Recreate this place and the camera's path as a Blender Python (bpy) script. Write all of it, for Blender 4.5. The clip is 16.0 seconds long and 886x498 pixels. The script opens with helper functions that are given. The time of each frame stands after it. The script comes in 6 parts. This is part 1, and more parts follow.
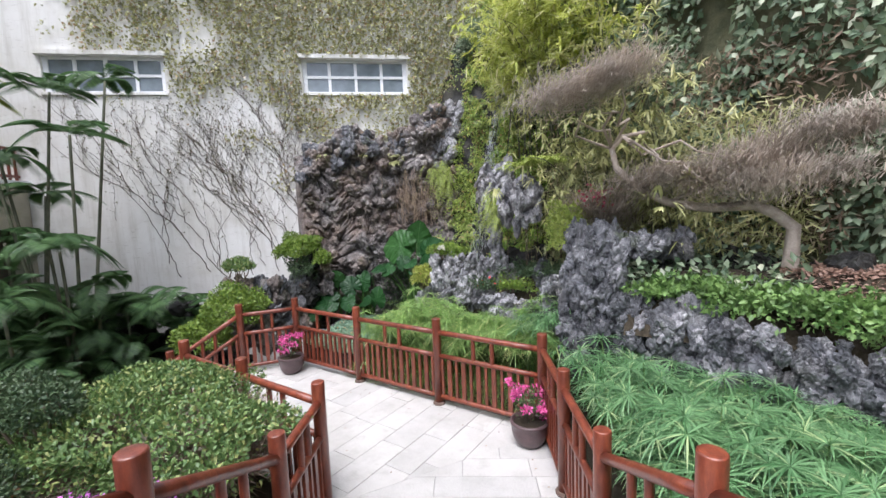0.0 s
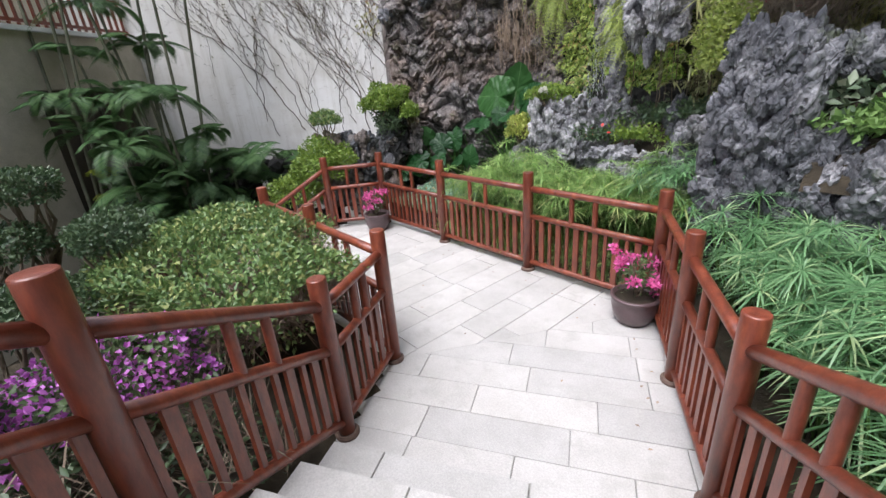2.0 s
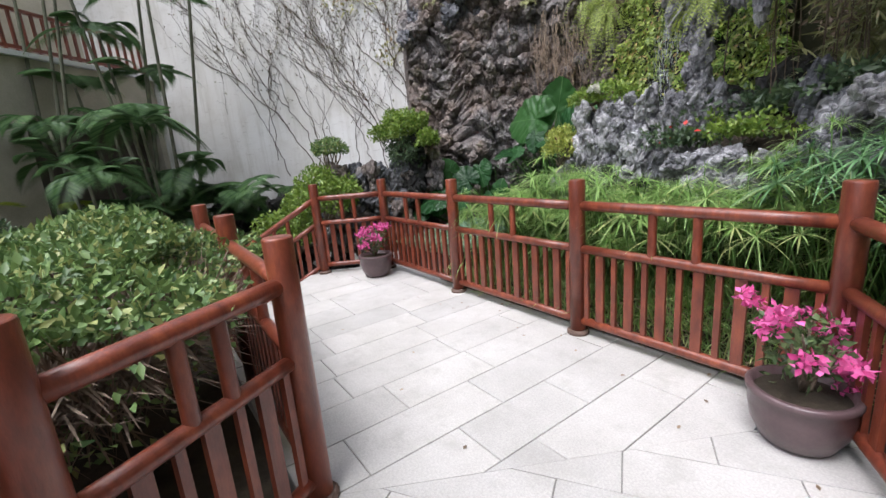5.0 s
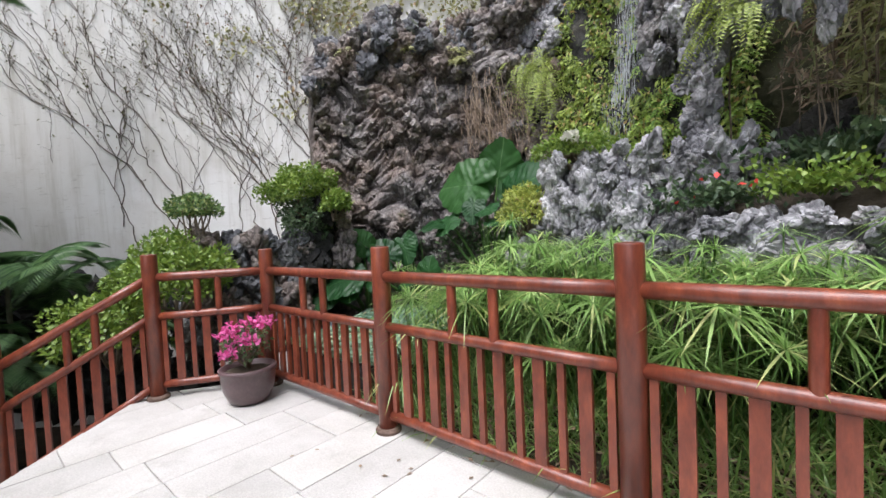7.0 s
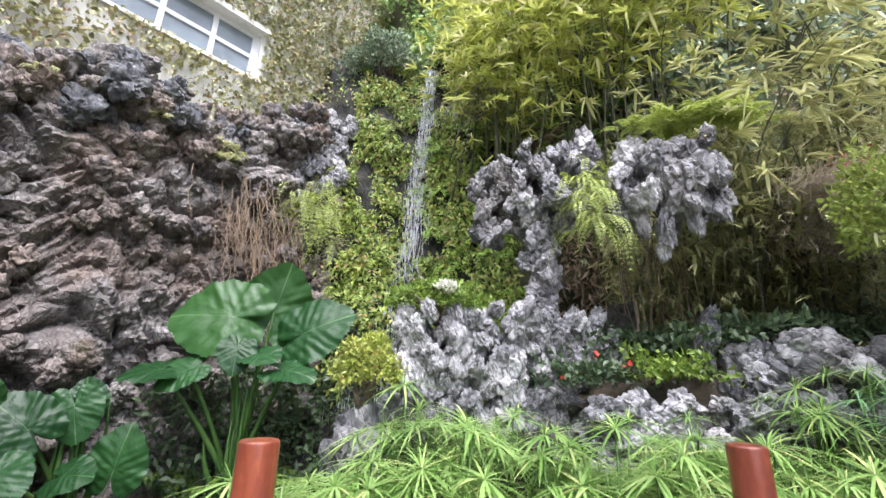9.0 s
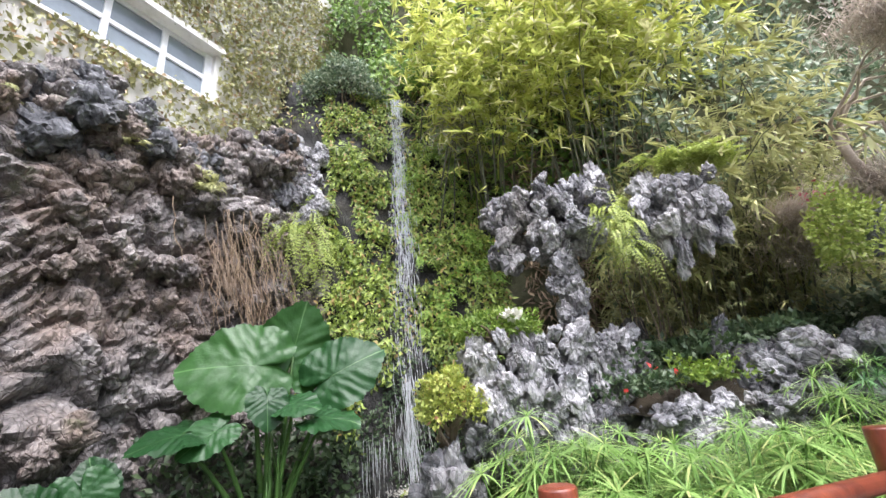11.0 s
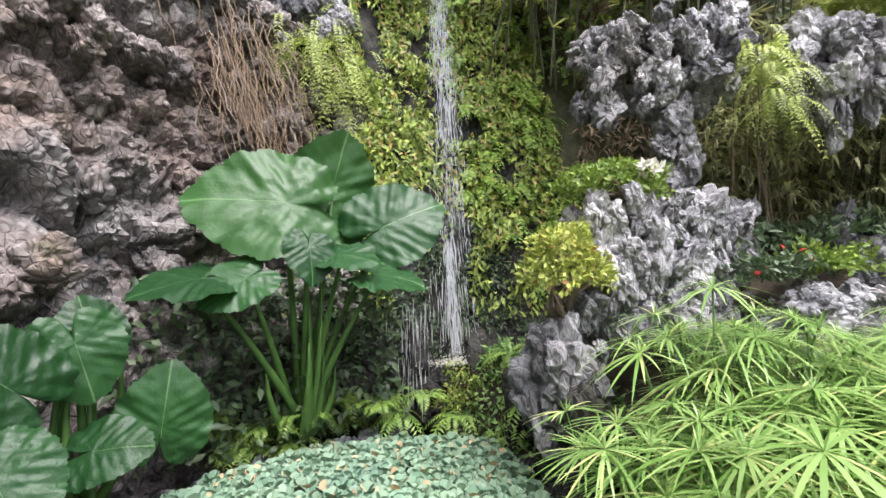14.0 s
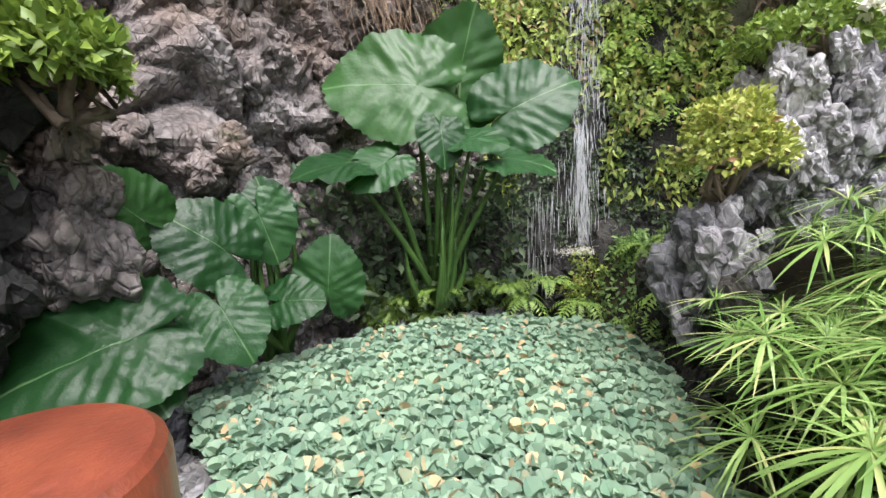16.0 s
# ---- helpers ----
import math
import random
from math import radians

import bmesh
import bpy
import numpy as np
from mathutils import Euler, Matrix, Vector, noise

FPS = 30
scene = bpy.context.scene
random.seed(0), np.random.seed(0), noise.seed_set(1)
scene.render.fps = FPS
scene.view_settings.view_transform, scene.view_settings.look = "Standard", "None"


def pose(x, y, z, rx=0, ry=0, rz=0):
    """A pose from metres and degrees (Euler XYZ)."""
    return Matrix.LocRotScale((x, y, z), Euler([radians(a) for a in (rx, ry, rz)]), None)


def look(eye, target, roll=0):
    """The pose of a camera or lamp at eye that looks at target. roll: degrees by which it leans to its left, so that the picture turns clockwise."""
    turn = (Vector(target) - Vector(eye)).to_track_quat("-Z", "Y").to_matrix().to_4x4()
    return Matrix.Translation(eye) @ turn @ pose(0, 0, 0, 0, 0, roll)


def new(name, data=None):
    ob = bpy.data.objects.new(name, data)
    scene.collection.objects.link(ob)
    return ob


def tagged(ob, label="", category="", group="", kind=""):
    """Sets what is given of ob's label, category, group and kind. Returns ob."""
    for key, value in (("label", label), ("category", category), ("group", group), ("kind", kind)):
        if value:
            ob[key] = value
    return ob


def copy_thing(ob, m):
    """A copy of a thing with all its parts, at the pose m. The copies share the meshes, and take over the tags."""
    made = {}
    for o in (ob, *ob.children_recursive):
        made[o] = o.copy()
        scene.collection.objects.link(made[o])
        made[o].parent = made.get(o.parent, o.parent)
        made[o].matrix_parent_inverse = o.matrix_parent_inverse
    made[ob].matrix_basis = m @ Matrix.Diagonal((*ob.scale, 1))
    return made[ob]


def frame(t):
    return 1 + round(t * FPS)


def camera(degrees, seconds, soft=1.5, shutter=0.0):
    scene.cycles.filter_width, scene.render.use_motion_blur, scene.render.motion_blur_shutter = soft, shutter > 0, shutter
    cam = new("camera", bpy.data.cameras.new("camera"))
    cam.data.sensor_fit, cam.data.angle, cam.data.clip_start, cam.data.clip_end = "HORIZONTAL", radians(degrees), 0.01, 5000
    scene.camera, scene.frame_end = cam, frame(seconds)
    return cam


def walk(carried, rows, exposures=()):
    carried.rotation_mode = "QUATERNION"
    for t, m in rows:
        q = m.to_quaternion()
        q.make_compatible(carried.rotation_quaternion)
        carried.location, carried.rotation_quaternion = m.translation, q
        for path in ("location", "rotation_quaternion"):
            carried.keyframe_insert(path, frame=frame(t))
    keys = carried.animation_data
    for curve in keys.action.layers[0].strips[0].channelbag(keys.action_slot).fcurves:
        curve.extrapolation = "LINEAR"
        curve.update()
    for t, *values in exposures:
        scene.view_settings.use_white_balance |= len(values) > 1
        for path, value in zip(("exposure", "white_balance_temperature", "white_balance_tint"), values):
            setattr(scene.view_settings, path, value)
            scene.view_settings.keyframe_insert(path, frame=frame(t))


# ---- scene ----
cam = camera(93.1, 16.0)
PATH = [
    (0, (0.12, 0.26, 2.683), (-1.003, 1.903, 2.478), -2.3),
    (0.5, (0.039, 0.377, 2.565), (-1.338, 1.723, 2.027), -4.6),
    (1, (-0.021, 0.537, 2.483), (-1.439, 1.751, 1.764), -6.1),
    (1.5, (-0.081, 0.78, 2.355), (-1.472, 1.956, 1.53), -5.8),
    (2, (-0.213, 0.985, 2.206), (-1.633, 2.178, 1.458), -4.5),
    (2.5, (-0.309, 1.201, 2.11), (-1.749, 2.365, 1.354), -2.6),
    (3, (-0.421, 1.418, 2.008), (-1.869, 2.563, 1.24), -1.5),
    (3.2, (-0.472, 1.498, 1.936), (-1.989, 2.575, 1.201), -3.4),
    (5.3, (-1.317, 2.284, 1.383), (-2.901, 3.466, 1.075), -3.8),
    (5.5, (-1.414, 2.382, 1.34), (-2.963, 3.633, 1.152), -3.5),
    (6, (-1.729, 2.677, 1.284), (-3.128, 4.103, 1.191), -1.9),
    (6.5, (-2.132, 2.852, 1.268), (-3.621, 4.182, 1.156), -3.3),
    (7, (-2.561, 2.967, 1.263), (-3.865, 4.482, 1.183), -2.6),
    (7.5, (-2.992, 3.158, 1.283), (-3.935, 4.92, 1.357), 0.3),
    (8, (-3.395, 3.256, 1.342), (-3.849, 5.18, 1.643), 1.2),
    (8.5, (-3.78, 3.353, 1.369), (-3.771, 5.288, 1.875), 0.8),
    (9, (-4.187, 3.344, 1.38), (-4.033, 5.253, 1.956), 1.3),
    (9.5, (-4.53, 3.31, 1.412), (-4.295, 5.218, 1.964), 2.4),
    (9.7, (-4.605, 3.334, 1.436), (-4.233, 5.22, 1.989), 1.3),
    (11.8, (-5.673, 3.599, 1.48), (-5.04, 5.363, 2.178), -6.0),
    (12, (-5.721, 3.661, 1.464), (-5.094, 5.425, 2.168), -4.2),
    (12.5, (-5.827, 3.884, 1.438), (-5.105, 5.619, 2.123), -3.2),
    (13, (-5.892, 4.152, 1.455), (-5.041, 5.888, 1.966), -2.7),
    (13.5, (-5.85, 4.379, 1.422), (-5.027, 6.162, 1.797), -1.0),
    (13.6, (-5.855, 4.415, 1.42), (-5.034, 6.209, 1.75), -1.0),
    (14, (-5.859, 4.518, 1.384), (-5.067, 6.35, 1.511), -0.6),
    (14.5, (-5.896, 4.578, 1.345), (-5.104, 6.412, 1.232), -0.7),
    (15, (-5.863, 4.584, 1.312), (-5.141, 6.423, 0.998), -0.7),
    (15.5, (-5.876, 4.579, 1.291), (-5.291, 6.45, 0.895), -0.9),
    (16, (-5.949, 4.548, 1.302), (-5.681, 6.499, 0.955), -0.8),
]
walk(cam, [(t, look(eye, target, roll)) for t, eye, target, roll in PATH], [(0.0, 1.34, 6050, 15), (1.0, 1.25, 6080, 15), (6.5, 1.25, 6150, 14), (7.5, 1.58, 6200, 14), (8.5, 1.95, 6150, 16), (12.0, 2.03, 6220, 16), (13.5, 2.1, 6300, 16), (14.5, 1.96, 6400, 16), (16.0, 1.92, 6400, 16)])

# ---- light: overcast sky above a walled garden ----
world = bpy.data.worlds.new("sky")
scene.world = world
world.use_nodes = True
wn = world.node_tree
sky = wn.nodes.new("ShaderNodeTexSky")
sky.sky_type = "NISHITA"
sky.sun_disc = False
sky.sun_elevation, sky.sun_rotation = radians(62), radians(200)
sky.air_density, sky.dust_density = 1.0, 3.0
soften = wn.nodes.new("ShaderNodeHueSaturation")
soften.inputs["Saturation"].default_value = 0.35
wn.links.new(sky.outputs[0], soften.inputs["Color"])
wn.links.new(soften.outputs[0], wn.nodes["Background"].inputs[0])
wn.nodes["Background"].inputs[1].default_value = 0.15
sun_data = bpy.data.lights.new("sun", "SUN")
sun_data.energy, sun_data.angle, sun_data.color = 1.2, radians(25), (1.0, 0.97, 0.93)
sun = new("sun", sun_data)
sun.matrix_world = look((0, 0, 20), (-5.0, 8.6, 0))
scene.view_settings.exposure = 1.12

rng = np.random.default_rng(7)
V3 = lambda *a: np.array(a, float)


# ---- materials ----
def ramp(nt, fac, stops):
    r = nt.nodes.new("ShaderNodeValToRGB")
    while len(r.color_ramp.elements) < len(stops):
        r.color_ramp.elements.new(0.5)
    for e, (p, c) in zip(r.color_ramp.elements, stops):
        e.position, e.color = p, (*c, 1)
    nt.links.new(fac, r.inputs[0])
    return r.outputs[0]


def tex_noise(nt, co, scale, detail=6, rough=0.6, distort=0.0):
    n = nt.nodes.new("ShaderNodeTexNoise")
    n.inputs["Scale"].default_value, n.inputs["Detail"].default_value = scale, detail
    n.inputs["Roughness"].default_value, n.inputs["Distortion"].default_value = rough, distort
    nt.links.new(co, n.inputs["Vector"])
    return n.outputs["Fac"]


def mix(nt, fac, a, b, kind="MIX"):
    m = nt.nodes.new("ShaderNodeMix")
    m.data_type, m.blend_type = "RGBA", kind
    for sock, v in ((m.inputs[0], fac), (m.inputs[6], a), (m.inputs[7], b)):
        if isinstance(v, (int, float)):
            sock.default_value = v
        elif isinstance(v, tuple):
            sock.default_value = (*v, 1)
        else:
            nt.links.new(v, sock)
    return m.outputs[2]


def start(name, rough=0.6, metal=0.0):
    m = bpy.data.materials.new(name)
    m.use_nodes = True
    nt = m.node_tree
    b = nt.nodes["Principled BSDF"]
    b.inputs["Roughness"].default_value, b.inputs["Metallic"].default_value = rough, metal
    co = nt.nodes.new("ShaderNodeTexCoord").outputs["Object"]
    return m, nt, b, co


def bump(nt, b, height, strength, dist=0.02):
    n = nt.nodes.new("ShaderNodeBump")
    n.inputs["Strength"].default_value, n.inputs["Distance"].default_value = strength, dist
    nt.links.new(height, n.inputs["Height"])
    nt.links.new(n.outputs[0], b.inputs["Normal"])


def world_co(nt):
    return nt.nodes.new("ShaderNodeNewGeometry").outputs["Position"]


def stretch(nt, co, s):
    m = nt.nodes.new("ShaderNodeMapping")
    m.inputs["Scale"].default_value = s
    nt.links.new(co, m.inputs[0])
    return m.outputs[0]


def mat_leaf(name, dark, light, odd=None, odd_from=0.93, rough=0.45, translucent=0.25, gloss=0.5):
    """Leaves: each island its own tint, soft light passing through."""
    m, nt, b, co = start(name, rough)
    g = nt.nodes.new("ShaderNodeNewGeometry")
    stops = [(0.0, dark), (0.75, light)] + ([(odd_from, light), (min(odd_from + 0.03, 1), odd)] if odd else [])
    c = ramp(nt, g.outputs["Random Per Island"], stops)
    n = tex_noise(nt, g.outputs["Position"], 2.2, 3)
    c = mix(nt, 0.7, c, ramp(nt, n, [(0.3, (0.72, 0.76, 0.72)), (0.7, (1.15, 1.12, 1.0))]), "MULTIPLY")
    nt.links.new(c, b.inputs["Base Color"])
    b.inputs["Specular IOR Level"].default_value = gloss
    if translucent:
        t = nt.nodes.new("ShaderNodeBsdfTranslucent")
        nt.links.new(c, t.inputs[0])
        ms = nt.nodes.new("ShaderNodeMixShader")
        ms.inputs[0].default_value = translucent
        out = nt.nodes["Material Output"]
        nt.links.new(b.outputs[0], ms.inputs[1])
        nt.links.new(t.outputs[0], ms.inputs[2])
        nt.links.new(ms.outputs[0], out.inputs[0])
    return m


def mat_rock(name, dark, mid, light, warm, warm_at=0.62, bumpy=0.9):
    m, nt, b, co = start(name, 0.82)
    w = world_co(nt)
    oi = nt.nodes.new("ShaderNodeObjectInfo").outputs["Random"]
    n1 = tex_noise(nt, w, 3.2, 10, 0.65, 0.6)
    c = ramp(nt, n1, [(0.32, dark), (0.5, mid), (0.68, light)])
    n2 = tex_noise(nt, w, 1.3, 6, 0.6)
    c = mix(nt, ramp(nt, n2, [(warm_at - 0.12, (0, 0, 0)), (warm_at + 0.1, (1, 1, 1))]), c, warm)
    c = mix(nt, 0.6, c, ramp(nt, oi, [(0, (0.72, 0.72, 0.76)), (1, (1.2, 1.18, 1.15))]), "MULTIPLY")
    fine = tex_noise(nt, w, 40, 5, 0.7)
    c = mix(nt, 0.55, c, ramp(nt, fine, [(0.3, (0.5, 0.5, 0.5)), (0.65, (1.25, 1.25, 1.25))]), "MULTIPLY")
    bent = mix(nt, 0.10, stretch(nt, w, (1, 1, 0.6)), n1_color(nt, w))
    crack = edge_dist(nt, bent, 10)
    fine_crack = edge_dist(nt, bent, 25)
    # Crack lines carry crevice shade in the colour; the bump reuses the mask.
    crevice_shade = ramp(nt, crack, [(0.0, (0.12, 0.12, 0.125)), (0.05, (0.35, 0.35, 0.36)), (0.16, (1, 1, 1))])
    fine_crevice_shade = ramp(nt, fine_crack, [(0.0, (0.3, 0.3, 0.31)), (0.14, (1, 1, 1))])
    c = mix(nt, 0.40, c, crevice_shade, "MULTIPLY")
    c = mix(nt, 0.22, c, fine_crevice_shade, "MULTIPLY")
    moss = tex_noise(nt, w, 2.1, 5, 0.6)
    c = mix(nt, ramp(nt, moss, [(0.64, (0, 0, 0)), (0.74, (0.6, 0.6, 0.6))]), c, (0.10, 0.13, 0.04))
    nt.links.new(c, b.inputs["Base Color"])
    h = mix(nt, 0.45, tex_noise(nt, stretch(nt, w, (1, 1, 0.55)), 17, 9, 0.7, 0.8), crevice_shade)
    h = mix(nt, 0.3, h, fine_crevice_shade)
    bump(nt, b, h, 0.8 * bumpy, 0.028)
    return m


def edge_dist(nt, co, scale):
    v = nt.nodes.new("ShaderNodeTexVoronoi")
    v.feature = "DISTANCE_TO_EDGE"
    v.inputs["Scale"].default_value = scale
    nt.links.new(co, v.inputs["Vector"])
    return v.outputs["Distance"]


def n1_color(nt, co):
    n = nt.nodes.new("ShaderNodeTexNoise")
    n.inputs["Scale"].default_value = 5
    nt.links.new(co, n.inputs["Vector"])
    return n.outputs["Color"]


def mat_mottled(name, stops, scale, rough, bump_scale, bump_strength, fine=60, spec=0.4, space="object"):
    m, nt, b, co = start(name, rough)
    if space == "world":
        co = world_co(nt)
    c = ramp(nt, tex_noise(nt, co, scale, 8, 0.62), stops)
    f = tex_noise(nt, co, fine, 3, 0.6)
    c = mix(nt, 0.35, c, ramp(nt, f, [(0.3, (0.65, 0.65, 0.65)), (0.7, (1.2, 1.2, 1.2))]), "MULTIPLY")
    nt.links.new(c, b.inputs["Base Color"])
    b.inputs["Specular IOR Level"].default_value = spec
    bump(nt, b, tex_noise(nt, co, bump_scale, 6, 0.65), bump_strength)
    return m


def mat_timber():
    """Red-brown varnished rail timber with long streaks."""
    m, nt, b, co = start("red_varnished_timber", 0.34)
    oi = nt.nodes.new("ShaderNodeObjectInfo").outputs["Random"]
    w = world_co(nt)
    n = tex_noise(nt, stretch(nt, w, (6, 6, 2.0)), 3, 8, 0.65)
    c = ramp(nt, n, [(0.3, (0.10, 0.024, 0.014)), (0.55, (0.20, 0.05, 0.026)), (0.75, (0.29, 0.082, 0.036))])
    c = mix(nt, 0.6, c, ramp(nt, oi, [(0, (0.8, 0.78, 0.78)), (1, (1.2, 1.15, 1.1))]), "MULTIPLY")
    g = tex_noise(nt, stretch(nt, w, (30, 30, 7)), 4, 5, 0.7)
    c = mix(nt, 0.4, c, ramp(nt, g, [(0.3, (0.6, 0.55, 0.55)), (0.7, (1.25, 1.2, 1.2))]), "MULTIPLY")
    nt.links.new(c, b.inputs["Base Color"])
    b.inputs["Coat Weight"].default_value, b.inputs["Coat Roughness"].default_value = 0.25, 0.28
    bump(nt, b, g, 0.25, 0.006)
    return m


def mat_plaster():
    m, nt, b, co = start("weathered_white_plaster", 0.9)
    w = world_co(nt)
    c = ramp(nt, tex_noise(nt, w, 0.9, 9, 0.65, 0.4), [(0.3, (0.62, 0.60, 0.55)), (0.5, (0.74, 0.73, 0.70)), (0.72, (0.80, 0.80, 0.78))])
    streak = tex_noise(nt, stretch(nt, w, (3.5, 3.5, 0.28)), 1.6, 8, 0.7)
    c = mix(nt, ramp(nt, streak, [(0.49, (0, 0, 0)), (0.74, (0.7, 0.7, 0.7))]), c, (0.46, 0.44, 0.38))
    crack = tex_noise(nt, stretch(nt, w, (1, 1, 5)), 5, 8, 0.7)
    c = mix(nt, ramp(nt, crack, [(0.58, (0, 0, 0)), (0.68, (0.6, 0.6, 0.6))]), c, (0.46, 0.44, 0.40))
    nt.links.new(c, b.inputs["Base Color"])
    bump(nt, b, tex_noise(nt, w, 22, 8, 0.7), 0.35, 0.01)
    return m


def mat_glass(name, tint):
    m, nt, b, co = start(name, 0.12)
    b.inputs["Base Color"].default_value = (*tint, 1)
    b.inputs["Specular IOR Level"].default_value = 0.8
    c = ramp(nt, tex_noise(nt, world_co(nt), 2.5, 4), [(0.3, tuple(0.75 * k for k in tint)), (0.7, tuple(1.2 * k for k in tint))])
    nt.links.new(c, b.inputs["Base Color"])
    return m


def mat_water():
    """White broken water of a thin fall."""
    m, nt, b, co = start("falling_water", 0.08)
    b.inputs["Base Color"].default_value = (0.9, 0.93, 0.95, 1)
    b.inputs["Transmission Weight"].default_value = 0.55
    b.inputs["IOR"].default_value = 1.2
    return m


def mat_ear():
    m, nt, b, co = start("elephant_ear_leaf", 0.38)
    uv = nt.nodes.new("ShaderNodeUVMap").outputs[0]
    oi = nt.nodes.new("ShaderNodeObjectInfo").outputs["Random"]
    c = ramp(nt, oi, [(0.0, (0.012, 0.05, 0.014)), (0.6, (0.021, 0.076, 0.023)), (1.0, (0.038, 0.11, 0.028))])
    c = mix(nt, 0.5, c, ramp(nt, tex_noise(nt, co, 6, 6), [(0.3, (0.7, 0.75, 0.7)), (0.7, (1.25, 1.2, 1.2))]), "MULTIPLY")
    sx = nt.nodes.new("ShaderNodeSeparateXYZ")
    nt.links.new(uv, sx.inputs[0])
    vein = ramp(nt, sx.outputs[0], [(0.0, (0, 0, 0)), (0.5, (0, 0, 0)), (1.0, (0.8, 0.8, 0.8))])
    c = mix(nt, vein, c, (0.14, 0.26, 0.11))
    nt.links.new(c, b.inputs["Base Color"])
    b.inputs["Specular IOR Level"].default_value = 0.32
    bump(nt, b, tex_noise(nt, co, 24, 3, 0.5), 0.22, 0.012)
    t = nt.nodes.new("ShaderNodeBsdfTranslucent")
    nt.links.new(mix(nt, 1.0, c, (1.3, 1.5, 0.5), "MULTIPLY"), t.inputs[0])
    ms = nt.nodes.new("ShaderNodeMixShader")
    ms.inputs[0].default_value = 0.2
    nt.links.new(b.outputs[0], ms.inputs[1])
    nt.links.new(t.outputs[0], ms.inputs[2])
    nt.links.new(ms.outputs[0], nt.nodes["Material Output"].inputs[0])
    return m


TIMBER = mat_timber()
PLASTER = mat_plaster()
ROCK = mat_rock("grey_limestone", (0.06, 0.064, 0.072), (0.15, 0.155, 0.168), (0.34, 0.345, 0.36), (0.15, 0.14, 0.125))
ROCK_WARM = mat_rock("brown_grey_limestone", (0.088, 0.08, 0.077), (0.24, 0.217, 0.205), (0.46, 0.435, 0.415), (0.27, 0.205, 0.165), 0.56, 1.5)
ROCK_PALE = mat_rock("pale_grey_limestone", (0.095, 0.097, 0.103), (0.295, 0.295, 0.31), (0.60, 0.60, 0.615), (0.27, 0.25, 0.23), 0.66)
# One near-black tone serves wet stone and stones darkened to stand for shade.
ROCK_DARK = mat_rock("damp_and_shaded_stone", (0.012, 0.012, 0.012), (0.03, 0.03, 0.029), (0.065, 0.065, 0.06), (0.045, 0.04, 0.022))
SOIL = mat_mottled("dark_leaf_litter_soil", [(0.3, (0.02, 0.016, 0.01)), (0.7, (0.07, 0.055, 0.035))], 5, 0.95, 30, 0.8, space="world")
BACKING = mat_mottled("shaded_green_earth", [(0.3, (0.05, 0.058, 0.03)), (0.7, (0.15, 0.145, 0.085))], 4, 0.95, 20, 0.9, space="world")
BARK = mat_mottled("grey_brown_bark", [(0.3, (0.10, 0.075, 0.05)), (0.7, (0.24, 0.19, 0.14))], 8, 0.9, 30, 0.7)
TWIG = mat_mottled("pale_dry_twig", [(0.3, (0.30, 0.245, 0.205)), (0.7, (0.58, 0.50, 0.43))], 6, 0.9, 30, 0.4)
VINE = mat_mottled("brown_vine_stem", [(0.3, (0.06, 0.045, 0.035)), (0.7, (0.17, 0.13, 0.10))], 8, 0.9, 30, 0.4)
VINE_DRY = mat_mottled("brown_hedge_twig", [(0.3, (0.12, 0.085, 0.06)), (0.7, (0.34, 0.26, 0.20))], 8, 0.9, 30, 0.3)
STEM = mat_mottled("green_stem", [(0.3, (0.06, 0.14, 0.03)), (0.7, (0.14, 0.26, 0.06))], 5, 0.5, 20, 0.2)
CANE = mat_mottled("grey_green_palm_cane", [(0.3, (0.07, 0.08, 0.05)), (0.7, (0.18, 0.18, 0.12))], 7, 0.7, 30, 0.3)
COLLAR = mat_mottled("dirty_brown_post_collar", [(0.3, (0.075, 0.045, 0.035)), (0.7, (0.19, 0.13, 0.10))], 9, 0.7, 40, 0.4, space="world")
CERAMIC = mat_mottled("plum_glazed_pot", [(0.3, (0.085, 0.055, 0.058)), (0.7, (0.14, 0.095, 0.098))], 7, 0.32, 30, 0.1, spec=0.5)
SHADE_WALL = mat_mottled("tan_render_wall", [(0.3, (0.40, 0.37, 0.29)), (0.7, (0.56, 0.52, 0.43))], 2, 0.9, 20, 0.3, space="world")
# Darkened version of the tan render, with the recess shade in its colour.
DARK_WALL = mat_mottled("recess_shade_brown", [(0.3, (0.055, 0.045, 0.035)), (0.7, (0.10, 0.085, 0.068))], 2, 0.9, 20, 0.3, space="world")
FRAME_WHITE = mat_mottled("white_window_frame", [(0.3, (0.74, 0.76, 0.78)), (0.7, (0.82, 0.83, 0.84))], 6, 0.45, 30, 0.05)
GLASS = mat_glass("grey_window_glass", (0.20, 0.24, 0.27))
WATER = mat_water()
EAR = mat_ear()
L_SEDGE = mat_leaf("sedge_blade", (0.15, 0.29, 0.065), (0.34, 0.50, 0.18), (0.54, 0.59, 0.26), 0.86, rough=0.36, translucent=0.36)
L_SEDGE_DEEP = mat_leaf("deep_green_sedge_blade", (0.065, 0.17, 0.065), (0.20, 0.37, 0.18), (0.38, 0.50, 0.26), 0.88, rough=0.34, translucent=0.22)
L_HEDGE = mat_leaf("hedge_leaf", (0.075, 0.15, 0.05), (0.22, 0.33, 0.115), (0.38, 0.42, 0.16), 0.82)
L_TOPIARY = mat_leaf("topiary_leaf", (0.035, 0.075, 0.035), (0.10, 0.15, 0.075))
L_BOX = mat_leaf("bright_shrub_leaf", (0.10, 0.19, 0.03), (0.24, 0.34, 0.06))
